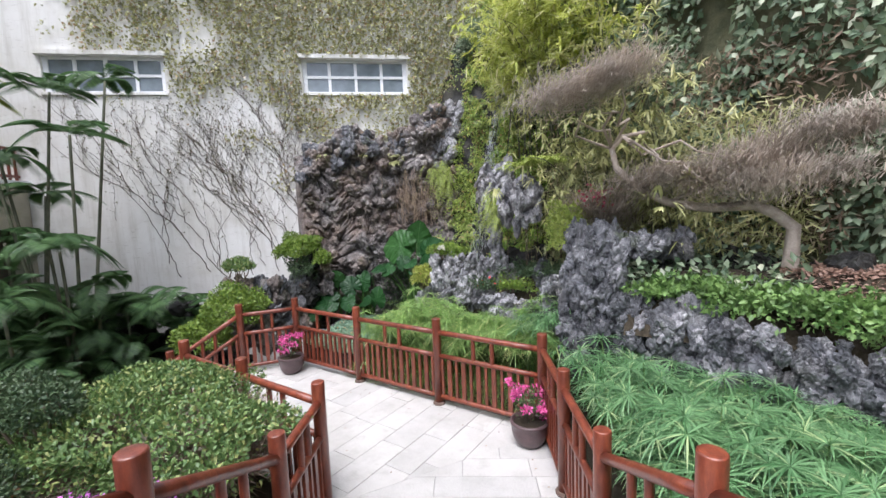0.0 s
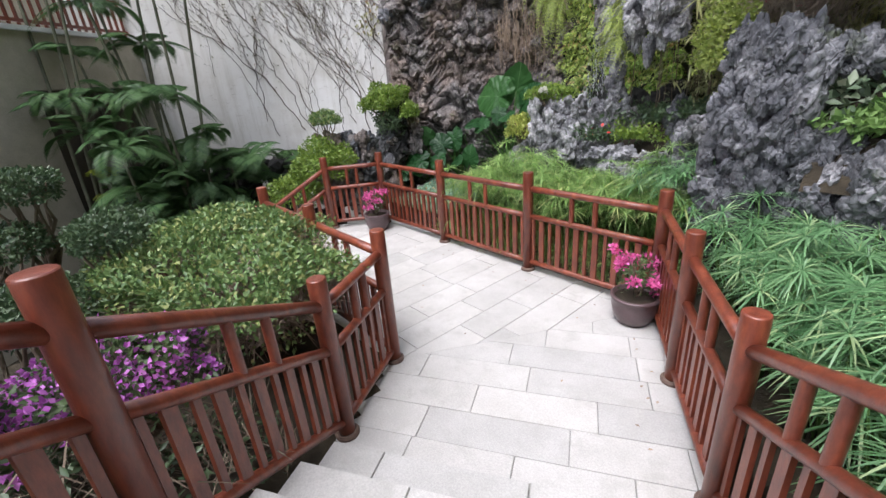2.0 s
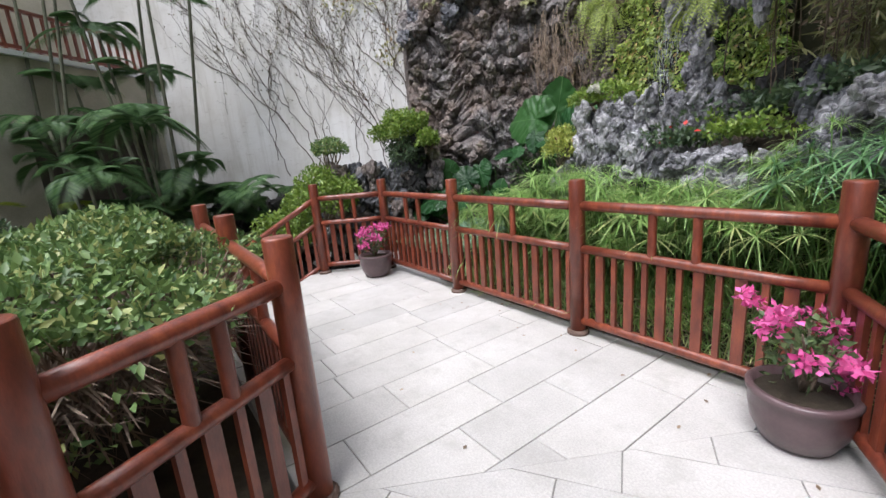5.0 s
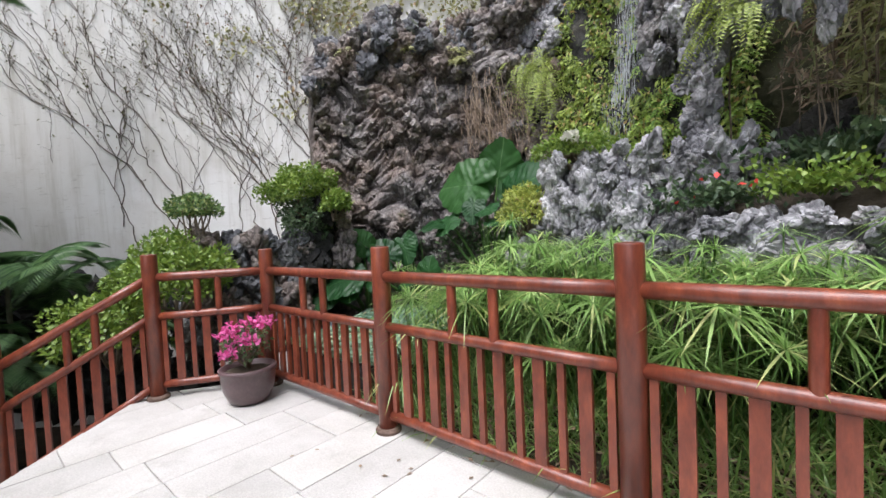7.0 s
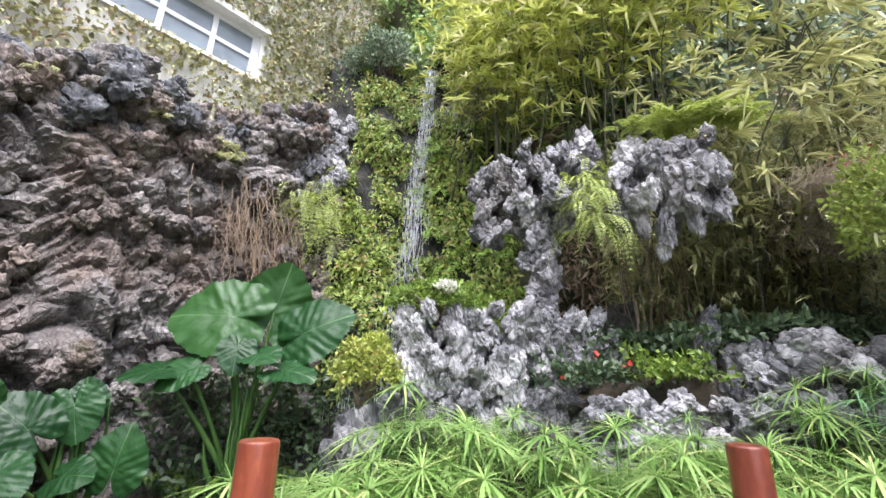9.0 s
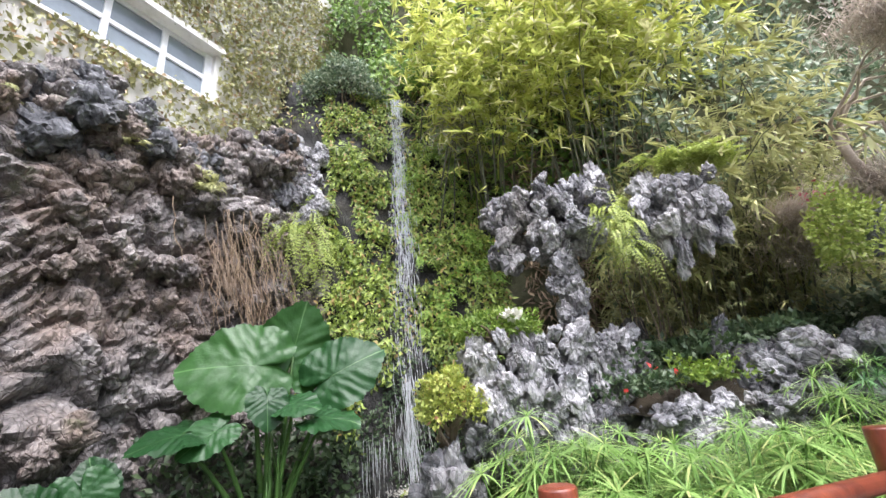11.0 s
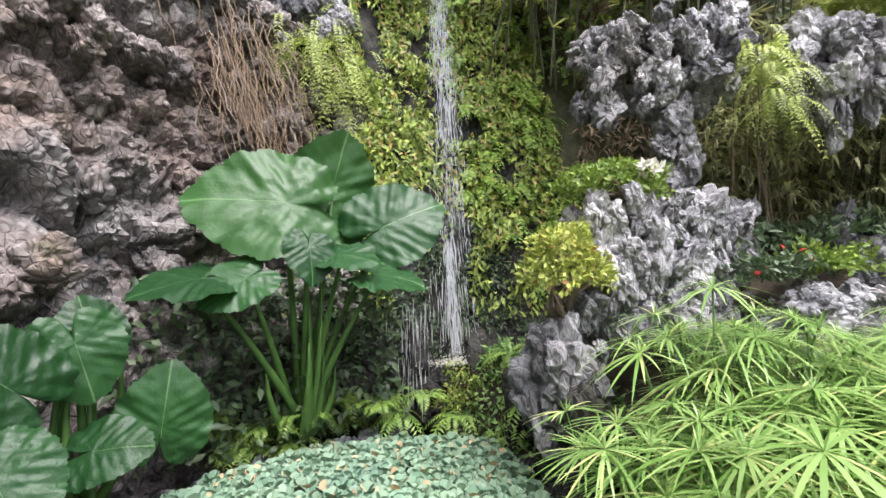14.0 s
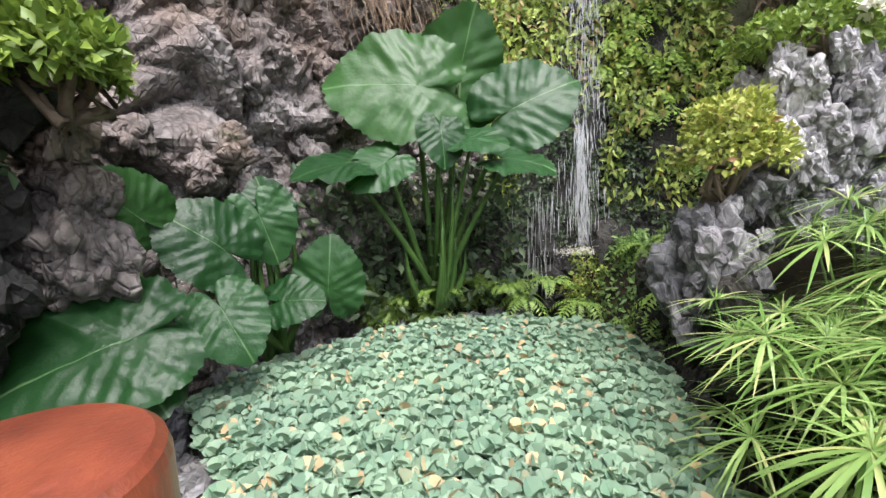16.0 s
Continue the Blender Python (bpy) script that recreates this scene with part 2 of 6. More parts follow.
L_YELLOW = mat_leaf("golden_shrub_leaf", (0.24, 0.31, 0.06), (0.50, 0.54, 0.14), (0.42, 0.22, 0.12), 0.95)
L_BAMBOO = mat_leaf("bamboo_leaf", (0.34, 0.40, 0.08), (0.70, 0.73, 0.24), (0.78, 0.74, 0.5), 0.86, translucent=0.5)
L_IVY = mat_leaf("dark_ivy_leaf", (0.08, 0.14, 0.08), (0.26, 0.33, 0.22), (0.46, 0.50, 0.38), 0.84)
L_WALLIVY = mat_leaf("wall_creeper_leaf", (0.19, 0.195, 0.085), (0.46, 0.45, 0.22), (0.36, 0.25, 0.14), 0.86)
L_SPRIG = mat_leaf("creeper_sprig_leaf", (0.09, 0.085, 0.05), (0.22, 0.22, 0.11), (0.26, 0.14, 0.09), 0.88)
L_FERN = mat_leaf("fern_frond", (0.10, 0.21, 0.04), (0.26, 0.39, 0.09))
L_HANG = mat_leaf("hanging_fern", (0.24, 0.32, 0.07), (0.46, 0.54, 0.15), translucent=0.35)
L_FIG = mat_leaf("wall_fern_leaf", (0.10, 0.17, 0.035), (0.42, 0.53, 0.12), (0.42, 0.30, 0.12), 0.88)
L_LUSH = mat_leaf("lush_wall_fern_leaf", (0.13, 0.26, 0.035), (0.34, 0.52, 0.09), (0.50, 0.48, 0.14), 0.9, translucent=0.35)
L_TUFT = mat_leaf("pale_tuft_frond", (0.32, 0.34, 0.13), (0.56, 0.56, 0.30), translucent=0.35)
EAR_STEM = mat_mottled("dark_green_leaf_stalk", [(0.3, (0.035, 0.09, 0.02)), (0.7, (0.09, 0.18, 0.04))], 5, 0.45, 20, 0.2)
L_PALM = mat_leaf("areca_leaflet", (0.045, 0.11, 0.045), (0.14, 0.25, 0.10))
L_COVER = mat_leaf("ground_cover_leaf", (0.08, 0.17, 0.045), (0.23, 0.37, 0.12))
L_TWIG = mat_leaf("dry_twig_blade", (0.34, 0.285, 0.26), (0.58, 0.51, 0.46), translucent=0.35, gloss=0.2)
L_OLIVE = mat_leaf("olive_bamboo_leaf", (0.20, 0.23, 0.10), (0.46, 0.48, 0.26), (0.56, 0.48, 0.32), 0.84, translucent=0.35)
P_DULL = mat_leaf("dull_pink_petal", (0.42, 0.07, 0.13), (0.62, 0.18, 0.26), rough=0.7)
L_PALM_GOLD = mat_leaf("golden_areca_leaflet", (0.14, 0.22, 0.03), (0.40, 0.46, 0.06))
L_GREY = mat_leaf("silver_frond", (0.26, 0.26, 0.21), (0.46, 0.45, 0.38), (0.40, 0.28, 0.2), 0.85)
L_DRY = mat_leaf("dry_brown_leaf", (0.20, 0.14, 0.10), (0.36, 0.27, 0.20))
L_RUST = mat_leaf("rusty_fallen_leaf", (0.22, 0.13, 0.10), (0.44, 0.29, 0.24))
L_LETTUCE = mat_leaf("water_lettuce_leaf", (0.16, 0.28, 0.20), (0.27, 0.39, 0.285), (0.60, 0.44, 0.27), 0.935, rough=0.7, translucent=0.15)
P_PINK = mat_leaf("magenta_petal", (0.55, 0.05, 0.24), (0.82, 0.18, 0.50), rough=0.6)
P_PURPLE = mat_leaf("purple_petal", (0.38, 0.07, 0.42), (0.62, 0.22, 0.66), rough=0.6)
P_RED = mat_leaf("red_petal", (0.50, 0.02, 0.02), (0.72, 0.06, 0.05), rough=0.6)
P_WHITE = mat_leaf("white_petal", (0.72, 0.70, 0.66), (0.82, 0.80, 0.78), rough=0.6)
L_POTPLANT = mat_leaf("potted_leaf", (0.04, 0.08, 0.03), (0.13, 0.19, 0.08))


def mat_slab():
    m, nt, b, co = start("pale_granite_slab", 0.72)
    w = world_co(nt)
    oi = nt.nodes.new("ShaderNodeObjectInfo").outputs["Random"]
    c = ramp(nt, tex_noise(nt, w, 1.6, 8, 0.65), [(0.3, (0.42, 0.41, 0.385)), (0.7, (0.56, 0.55, 0.53))])
    c = mix(nt, 0.8, c, ramp(nt, oi, [(0, (0.86, 0.86, 0.86)), (1, (1.08, 1.07, 1.06))]), "MULTIPLY")
    c = mix(nt, 0.5, c, ramp(nt, tex_noise(nt, w, 90, 3, 0.7), [(0.35, (0.72, 0.72, 0.72)), (0.65, (1.12, 1.12, 1.12))]), "MULTIPLY")
    c = mix(nt, ramp(nt, tex_noise(nt, w, 4.5, 6, 0.7), [(0.52, (0, 0, 0)), (0.72, (0.55, 0.55, 0.55))]), c, (0.33, 0.32, 0.29))
    nt.links.new(c, b.inputs["Base Color"])
    bump(nt, b, tex_noise(nt, w, 70, 4, 0.7), 0.18, 0.006)
    return m


SLAB = mat_slab()
GROUT = mat_mottled("dark_joint_mortar", [(0.3, (0.24, 0.235, 0.22)), (0.7, (0.38, 0.37, 0.345))], 6, 0.95, 40, 0.4, space="world")


# ---- mesh helpers ----
def mesh_of(name, verts, faces, material, smooth=False):
    verts = np.asarray(verts, np.float32)
    me = bpy.data.meshes.new(name)
    if isinstance(faces, np.ndarray):
        k = faces.shape[1]
        me.vertices.add(len(verts))
        me.vertices.foreach_set("co", verts.ravel())
        me.loops.add(faces.size)
        me.loops.foreach_set("vertex_index", faces.ravel().astype(np.int32))
        me.polygons.add(len(faces))
        me.polygons.foreach_set("loop_start", (np.arange(len(faces)) * k).astype(np.int32))
        me.polygons.foreach_set("loop_total", np.full(len(faces), k, np.int32))
    else:
        me.from_pydata(verts.tolist(), [], faces)
    me.update(calc_edges=True)
    me.materials.append(material)
    if smooth:
        me.polygons.foreach_set("use_smooth", np.ones(len(me.polygons), bool))
    return me


def thing(name, at, label, category, group="", kind="", turn=0.0):
    ob = new(name)
    ob.matrix_basis = pose(*at, 0, 0, turn)
    ob.empty_display_size = 0.1
    return tagged(ob, label, category, group, kind)


def hang(name, me, parent=None, label="", m=None):
    ob = new(name, me)
    if parent is not None:
        ob.parent = parent
    if m is not None:
        ob.matrix_basis = m
    if label:
        ob["label"] = label
    return ob


def structure(name, me, label):
    return tagged(new(name, me), label, name.split("_")[0], kind="structure")


class Geo:
    """Collects pieces of one mesh."""

    def __init__(self):
        self.v, self.f, self.n = [], [], 0

    def add(self, v, f):
        v = np.asarray(v, float)
        self.v.append(v)
        self.f += [[i + self.n for i in q] for q in f]
        self.n += len(v)

    def box(self, lo, hi, m=None):
        x0, y0, z0 = lo
        x1, y1, z1 = hi
        v = np.array([(x, y, z) for z in (z0, z1) for x, y in ((x0, y0), (x1, y0), (x1, y1), (x0, y1))], float)
        if m is not None:
            v = np.array([m @ Vector(p) for p in v])
        self.add(v, [(3, 2, 1, 0), (4, 5, 6, 7), (0, 1, 5, 4), (1, 2, 6, 5), (2, 3, 7, 6), (3, 0, 4, 7)])

    def tube(self, pts, radii, sides=8, caps=True):
        pts = np.asarray(pts, float)
        k = len(pts)
        radii = np.full(k, radii, float) if np.isscalar(radii) else np.asarray(radii, float)
        t = np.gradient(pts, axis=0)
        t /= np.linalg.norm(t, axis=1)[:, None] + 1e-9
        ref = V3(0, 0, 1) if abs(t[0][2]) < 0.9 else V3(1, 0, 0)
        a = np.cross(t, ref)
        a /= np.linalg.norm(a, axis=1)[:, None] + 1e-9
        b = np.cross(t, a)
        ang = np.arange(sides) * 2 * np.pi / sides
        v = (pts[:, None] + radii[:, None, None] * (np.cos(ang)[None, :, None] * a[:, None] + np.sin(ang)[None, :, None] * b[:, None])).reshape(-1, 3)
        f = [(i * sides + j, i * sides + (j + 1) % sides, (i + 1) * sides + (j + 1) % sides, (i + 1) * sides + j) for i in range(k - 1) for j in range(sides)]
        if caps:
            f += [tuple(range(sides))[::-1], tuple((k - 1) * sides + j for j in range(sides))]
        self.add(v, f)

    def lathe(self, profile, sides=20, centre=(0, 0, 0)):
        v = [(centre[0] + r * math.cos(2 * math.pi * j / sides), centre[1] + r * math.sin(2 * math.pi * j / sides), centre[2] + z) for r, z in profile for j in range(sides)]
        f = [(i * sides + j, i * sides + (j + 1) % sides, (i + 1) * sides + (j + 1) % sides, (i + 1) * sides + j) for i in range(len(profile) - 1) for j in range(sides)]
        f += [tuple(range(sides))[::-1], tuple((len(profile) - 1) * sides + j for j in range(sides))]
        self.add(v, f)

    def mesh(self, name, material, smooth=False):
        return mesh_of(name, np.concatenate(self.v), self.f, material, smooth)


def unit(a):
    return a / (np.linalg.norm(a, axis=-1, keepdims=True) + 1e-9)


def leaves(p, d, n, length, width, fold=0.15, droop=0.1):
    """Folded four-cornered leaves: base p, direction d, face normal n."""
    p, d, n = np.asarray(p, float), unit(d), np.asarray(n, float)
    s = unit(np.cross(d, n))
    n = unit(np.cross(s, d))
    length = np.broadcast_to(np.asarray(length, float), (len(p),))[:, None]
    width = np.broadcast_to(np.asarray(width, float), (len(p),))[:, None]
    mid = p + d * length * 0.45
    v = np.stack([p, mid + s * width * 0.5 + n * fold * width, p + d * length - n * droop * length, mid - s * width * 0.5 + n * fold * width], 1)
    k = np.arange(len(p))[:, None, None] * 4
    f = k + np.array([[0, 1, 2], [0, 2, 3]])[None]
    return v.reshape(-1, 3), f.reshape(-1, 3)


def blades(p, d, length, width, bend, seg=4):
    """Long narrow blades that start along d and bend down."""
    p, d = np.asarray(p, float), unit(np.asarray(d, float))
    k = len(p)
    length = np.broadcast_to(np.asarray(length, float), (k,))
    width = np.broadcast_to(np.asarray(width, float), (k,))
    bend = np.broadcast_to(np.asarray(bend, float), (k,))
    side = unit(np.cross(d, np.tile(V3(0, 0, 1), (k, 1))) + 1e-4)
    rows = []
    for i in range(seg + 1):
        t = i / seg
        c = p + d * (length * t)[:, None] - V3(0, 0, 1) * (length * bend * t * t)[:, None]
        w = width * (0.45 + 1.5 * t - 1.95 * t * t) * 0.62
        w = np.maximum(w, width * 0.04)
        rows.append(np.stack([c - side * w[:, None], c + side * w[:, None]], 1))
    v = np.stack(rows, 1).reshape(k, -1, 3)
    q = np.array([[2 * i, 2 * i + 1, 2 * i + 3] for i in range(seg)] + [[2 * i, 2 * i + 3, 2 * i + 2] for i in range(seg)])
    f = (np.arange(k) * 2 * (seg + 1))[:, None, None] + q[None]
    return v.reshape(-1, 3), f.reshape(-1, 3)


def join(*pairs):
    vs, fs, n = [], [], 0
    for v, f in pairs:
        vs.append(v)
        fs.append(f + n)
        n += len(v)
    return np.concatenate(vs), np.concatenate(fs)


def ball_dirs(k):
    return unit(rng.normal(size=(k, 3)))


def lumpy(points, scale, seed):
    return np.array([noise.noise(Vector(q) * scale + Vector((seed, seed * 1.7, -seed))) for q in points])


def crown(radii, count, size, seed, floor_cut=-0.6, shell=0.35, lump=0.35, lump_scale=1.6, aspect=0.55, squash=0.6):
    """Leaves of a shrub's crown, thick at an uneven outer shell."""
    d = ball_dirs(int(count * 1.6))
    d = d[d[:, 2] > floor_cut][:count]
    r = 1 + lump * lumpy(d * 1.0, lump_scale, seed)
    depth = 1 - shell * rng.random(len(d)) ** 1.6
    p = d * np.asarray(radii) * (r * depth)[:, None]
    nrm = unit(d / np.asarray(radii))
    out = unit(nrm * 0.9 + rng.normal(size=d.shape) * 0.8)
    face = unit(nrm + rng.normal(size=d.shape) * squash)
    return leaves(p, out, face, size * rng.uniform(0.6, 1.25, len(p)), size * aspect * rng.uniform(0.7, 1.2, len(p)))


def branchy(geo, base, tips, r0, wiggle=0.08, seg=5, sides=6):
    for q in tips:
        t = np.linspace(0, 1, seg)[:, None]
        pts = np.asarray(base) * (1 - t) + np.asarray(q) * t
        pts[1:-1] += rng.normal(size=(seg - 2, 3)) * wiggle
        geo.tube(pts, np.linspace(r0, r0 * 0.3, seg), sides)


# ---- plan ----
WALL_P, WALL_A = V3(-6.5, 8.88), radians(43.5)
WU = V3(math.cos(WALL_A), math.sin(WALL_A))
WN = V3(WU[1], -WU[0])


def on_wall(u, d, z):
    q = WALL_P + WU * u + WN * d
    return (q[0], q[1], z)


WALL_M = Matrix(((WU[0], -WN[0], 0, WALL_P[0]), (WU[1], -WN[1], 0, WALL_P[1]), (0, 0, 1, 0), (0, 0, 0, 1)))
POST_H = 1.19
P = {"p1": (-6.6, 3.99), "p2": (-6.105, 4.72), "p3": (-4.6, 4.72), "p4": (-3.09, 4.72), "p5": (-1.61, 4.72), "p6": (-1.07, 3.83), "p7": (-0.53, 2.97),
     "l1": (-2.40, 1.84), "l2": (-2.84, 2.55), "l3": (-4.05, 2.55), "l4": (-5.30, 2.55)}
STAIR_S, STAIR_C = V3(-0.515, 0.857), V3(0.857, 0.515)
RISE, RUN, FIRST = 0.165, 0.30, 2.60


def stair_xy(c, v):
    q = STAIR_C * c + STAIR_S * v
    return (q[0], q[1])


# ---- ground, beds ----
g = Geo()
g.add([(-300, -300, -1.6), (300, -300, -1.6), (300, 300, -1.6), (-300, 300, -1.6)], [(0, 1, 2, 3)])
structure("ground", g.mesh("ground", SOIL), "dark bare earth below the terraced garden")


def sheet(name, x0, x1, y0, y1, step, height, material, label):
    xs, ys = np.arange(x0, x1 + step / 2, step), np.arange(y0, y1 + step / 2, step)
    v = [(x, y, height(x, y)) for y in ys for x in xs]
    nx = len(xs)
    f = [(j * nx + i, j * nx + i + 1, (j + 1) * nx + i + 1, (j + 1) * nx + i) for j in range(len(ys) - 1) for i in range(nx - 1)]
    ob = new(name, mesh_of(name, v, f, material, True))
    return tagged(ob, label, "bed", kind="structure")


def bed_z(x, y):
    n = 0.05 * noise.noise(Vector((x * 2, y * 2, 0)))
    back = min(max((x + 4.45) / 0.25, 0), 1) * min(max((y - 5.6 + 0.55 * max(x + 3.2, 0)) / 1.2, 0), 1)
    low = min(max((-4.1 - x) / 0.6, 0), 1) * (1 - back)
    front = min(max((5.16 - y) / 0.30, 0), 1)
    return (0.25 + 0.55 * back + n - 0.25 * low) * (1 - front) + (0.015 + 0.3 * n) * front


sheet("bed_shelf", -0.75, 3.2, 4.75, 5.75, 0.12, lambda x, y: 1.30 + 0.62 * min(max((y - 4.75) / 0.5, 0), 1) - 0.5 * max(0, x - 1.6) + 0.04 * noise.noise(Vector((x * 3, y * 3, 1))), SOIL, "brown leaf-littered soil of the upper shelf")
sheet("bed_north", -5.1, 3.4, 4.82, 7.6, 0.12, bed_z, SOIL, "dark soil of the planted sedge bed")


def bed_left_z(x, y):
    n = 0.05 * noise.noise(Vector((x * 2, y * 2, 4)))
    v = STAIR_S[0] * x + STAIR_S[1] * y
    return 0.1 + min(max(FIRST - v, 0) * 0.50, 1.25) - (0.30 if x * STAIR_C[0] + y * STAIR_C[1] > -1.12 else 0) + n - 0.35 * min(max((-4.2 - x) / 2, 0), 1)


def bed_tri(name, x0, x1, y0, y1, keep, height, label):
    step = 0.12
    xs, ys = np.arange(x0, x1, step), np.arange(y0, y1, step)
    idx, v, f = {}, [], []
    for j, y in enumerate(ys):
        for i, x in enumerate(xs):
            if keep(x, y):
                idx[i, j] = len(v)
                v.append((x, y, height(x, y)))
    for i, j in list(idx):
        q = [(i, j), (i + 1, j), (i + 1, j + 1), (i, j + 1)]
        if all(k in idx for k in q):
            f.append([idx[k] for k in q])
    return tagged(new(name, mesh_of(name, v, f, SOIL, True)), label, "bed", kind="structure")


bed_tri("bed_west", -6.0, -1.2, -3.2, 2.52, lambda x, y: x * STAIR_C[0] + y * STAIR_C[1] < -0.95 and y < 2.5, bed_left_z, "leaf-littered soil of the shrub bed beside the stairs")
bed_tri("bed_east", -1.4, 3.6, -2.0, 4.95, lambda x, y: (x + 1.61) * 0.857 + (y - 4.72) * 0.53 > 0.10 and x > -1.5, lambda x, y: 0.25 + 0.04 * noise.noise(Vector((x * 2, y * 2, 9))) + 0.3 * max(0, (2.6 - y)) * 0.5, "dark soil under the sedges beside the stairs")

bed_tri("bed_flower", -3.2, -1.1, 5.3, 7.1, lambda x, y: y > 6.0 - 0.40 * (x + 3.05), lambda x, y: 1.20 + 0.34 * min(max((y - 6.28 + 0.40 * (x + 3.05)) / 0.25, 0), 1) + 0.03 * noise.noise(Vector((x * 3, y * 3, 6))), "dark soil of the raised bed between limestone edgings")


# ---- paving: one slab object each, over a mortar bed ----
def inside(poly, x, y):
    c = False
    for (x0, y0), (x1, y1) in zip(poly, poly[1:] + poly[:1]):
        if (y0 > y) != (y1 > y) and x < (x1 - x0) * (y - y0) / (y1 - y0) + x0:
            c = not c
    return c


def clip(poly, a, b, c):
    """Part of poly with a x + b y <= c."""
    out = []
    for p0, p1 in zip(poly, poly[1:] + poly[:1]):
        d0, d1 = a * p0[0] + b * p0[1] - c, a * p1[0] + b * p1[1] - c
        if d0 <= 0:
            out.append(p0)
        if d0 * d1 < 0:
            t = d0 / (d0 - d1)
            out.append((p0[0] + t * (p1[0] - p0[0]), p0[1] + t * (p1[1] - p0[1])))
    return out


def half(p0, p1):
    """The half plane to the left of p0 -> p1, as a x + b y <= c."""
    a, b = p1[1] - p0[1], -(p1[0] - p0[0])
    return a, b, a * p0[0] + b * p0[1]


def prism(poly, z0, z1, chamfer=0.004):
    k = len(poly)
    cx, cy = sum(p[0] for p in poly) / k, sum(p[1] for p in poly) / k
    inner = [(x + (cx - x) * 0.012, y + (cy - y) * 0.012) for x, y in poly]
    v = [(x, y, z0) for x, y in poly] + [(x, y, z1 - chamfer) for x, y in poly] + [(x, y, z1) for x, y in inner]
    f = [tuple(range(2 * k, 3 * k))]
    for r in (0, 1):
        f += [(r * k + i, r * k + (i + 1) % k, (r + 1) * k + (i + 1) % k, (r + 1) * k + i) for i in range(k)]
    return v, f


MITRE = ((-2.84, 2.55), (-1.61, 4.72))
ZONE_B = [(-5.30, 2.48), (-2.88, 2.48), MITRE[1], (-1.61, 4.86), (-6.22, 4.86), (-6.80, 3.94)]
ZONE_A = [(-2.92, 2.55), (-2.84, 2.48), (-2.46, 1.80), stair_xy(-1.12, FIRST - 0.04), stair_xy(1.16, FIRST - 0.04), (-0.46, 3.0), (-0.98, 3.86), (-1.54, 4.80), MITRE[1]]


def area(poly):
    return 0.5 * sum(p[0] * q[1] - q[0] * p[1] for p, q in zip(poly, poly[1:] + poly[:1]))


def flat_slab(name, poly, z0, z1, material, label):
    v, f = prism(poly, z0, z1, 0.0)
    return structure(name, mesh_of(name, v, f, material), label)


terrace = flat_slab("floor_terrace", ZONE_B, -1.6, -0.012, GROUT, "pale granite paved terrace, joints dark with dirt")
landing = flat_slab("floor_landing", ZONE_A, -1.6, -0.012, GROUT, "pale granite paved landing at the foot of the stairs")


def lay(zone, parent, origin, row, along, width, length, gap=0.0024):
    """Slabs in rows: row is the unit step from row to row, along the unit along a row."""
    zone = zone if area(zone) > 0 else zone[::-1]
    pts = [((x - origin[0]) * row[0] + (y - origin[1]) * row[1], (x - origin[0]) * along[0] + (y - origin[1]) * along[1]) for x, y in zone]
    r0, r1 = min(p[0] for p in pts), max(p[0] for p in pts)
    a0, a1 = min(p[1] for p in pts), max(p[1] for p in pts)
    zp = pts if area(pts) > 0 else pts[::-1]
    k = math.floor(r0 / width)
    while k * width < r1:
        a = a0 - length + length * (0.5 * (k % 2) + 0.17 * math.sin(k * 2.3))
        while a < a1:
            ln = length * random.choice((0.8, 1.0, 1.0, 1.15))
            # rectangle clipped by each edge of the zone (the zones are nearly convex)
            poly = [(k * width + gap, a + gap), ((k + 1) * width - gap, a + gap), ((k + 1) * width - gap, a + ln - gap), (k * width + gap, a + ln - gap)]
            for p0, p1 in zip(zp, zp[1:] + zp[:1]):
                if poly:
                    poly = clip(poly, *half(p0, p1))
            if len(poly) > 2 and abs(area(poly)) > 0.004:
                w = [(origin[0] + row[0] * r + along[0] * s, origin[1] + row[1] * r + along[1] * s) for r, s in poly]
                if area(w) < 0:
                    w = w[::-1]
                v, f = prism(w, -0.011, random.uniform(-0.001, 0.002))
                hang("slab", mesh_of("slab", v, f, SLAB), parent)
            a += ln
        k += 1


lay(ZONE_B, terrace, (-4.82, 2.5), (1, 0), (0, 1), 0.335, 0.86)
lay([MITRE[0], (-2.46, 1.80), stair_xy(-1.12, FIRST - 0.04), stair_xy(1.16, FIRST - 0.04), (-0.98, 3.86), (-1.54, 4.80), MITRE[1]], landing, stair_xy(0, FIRST), tuple(STAIR_S), tuple(STAIR_C), 0.295, 0.86)

# stairs up to where the walk begins
stairs = thing("stairs", (0, 0, 0), "pale granite garden stairs with stone treads", "stairs", kind="structure")
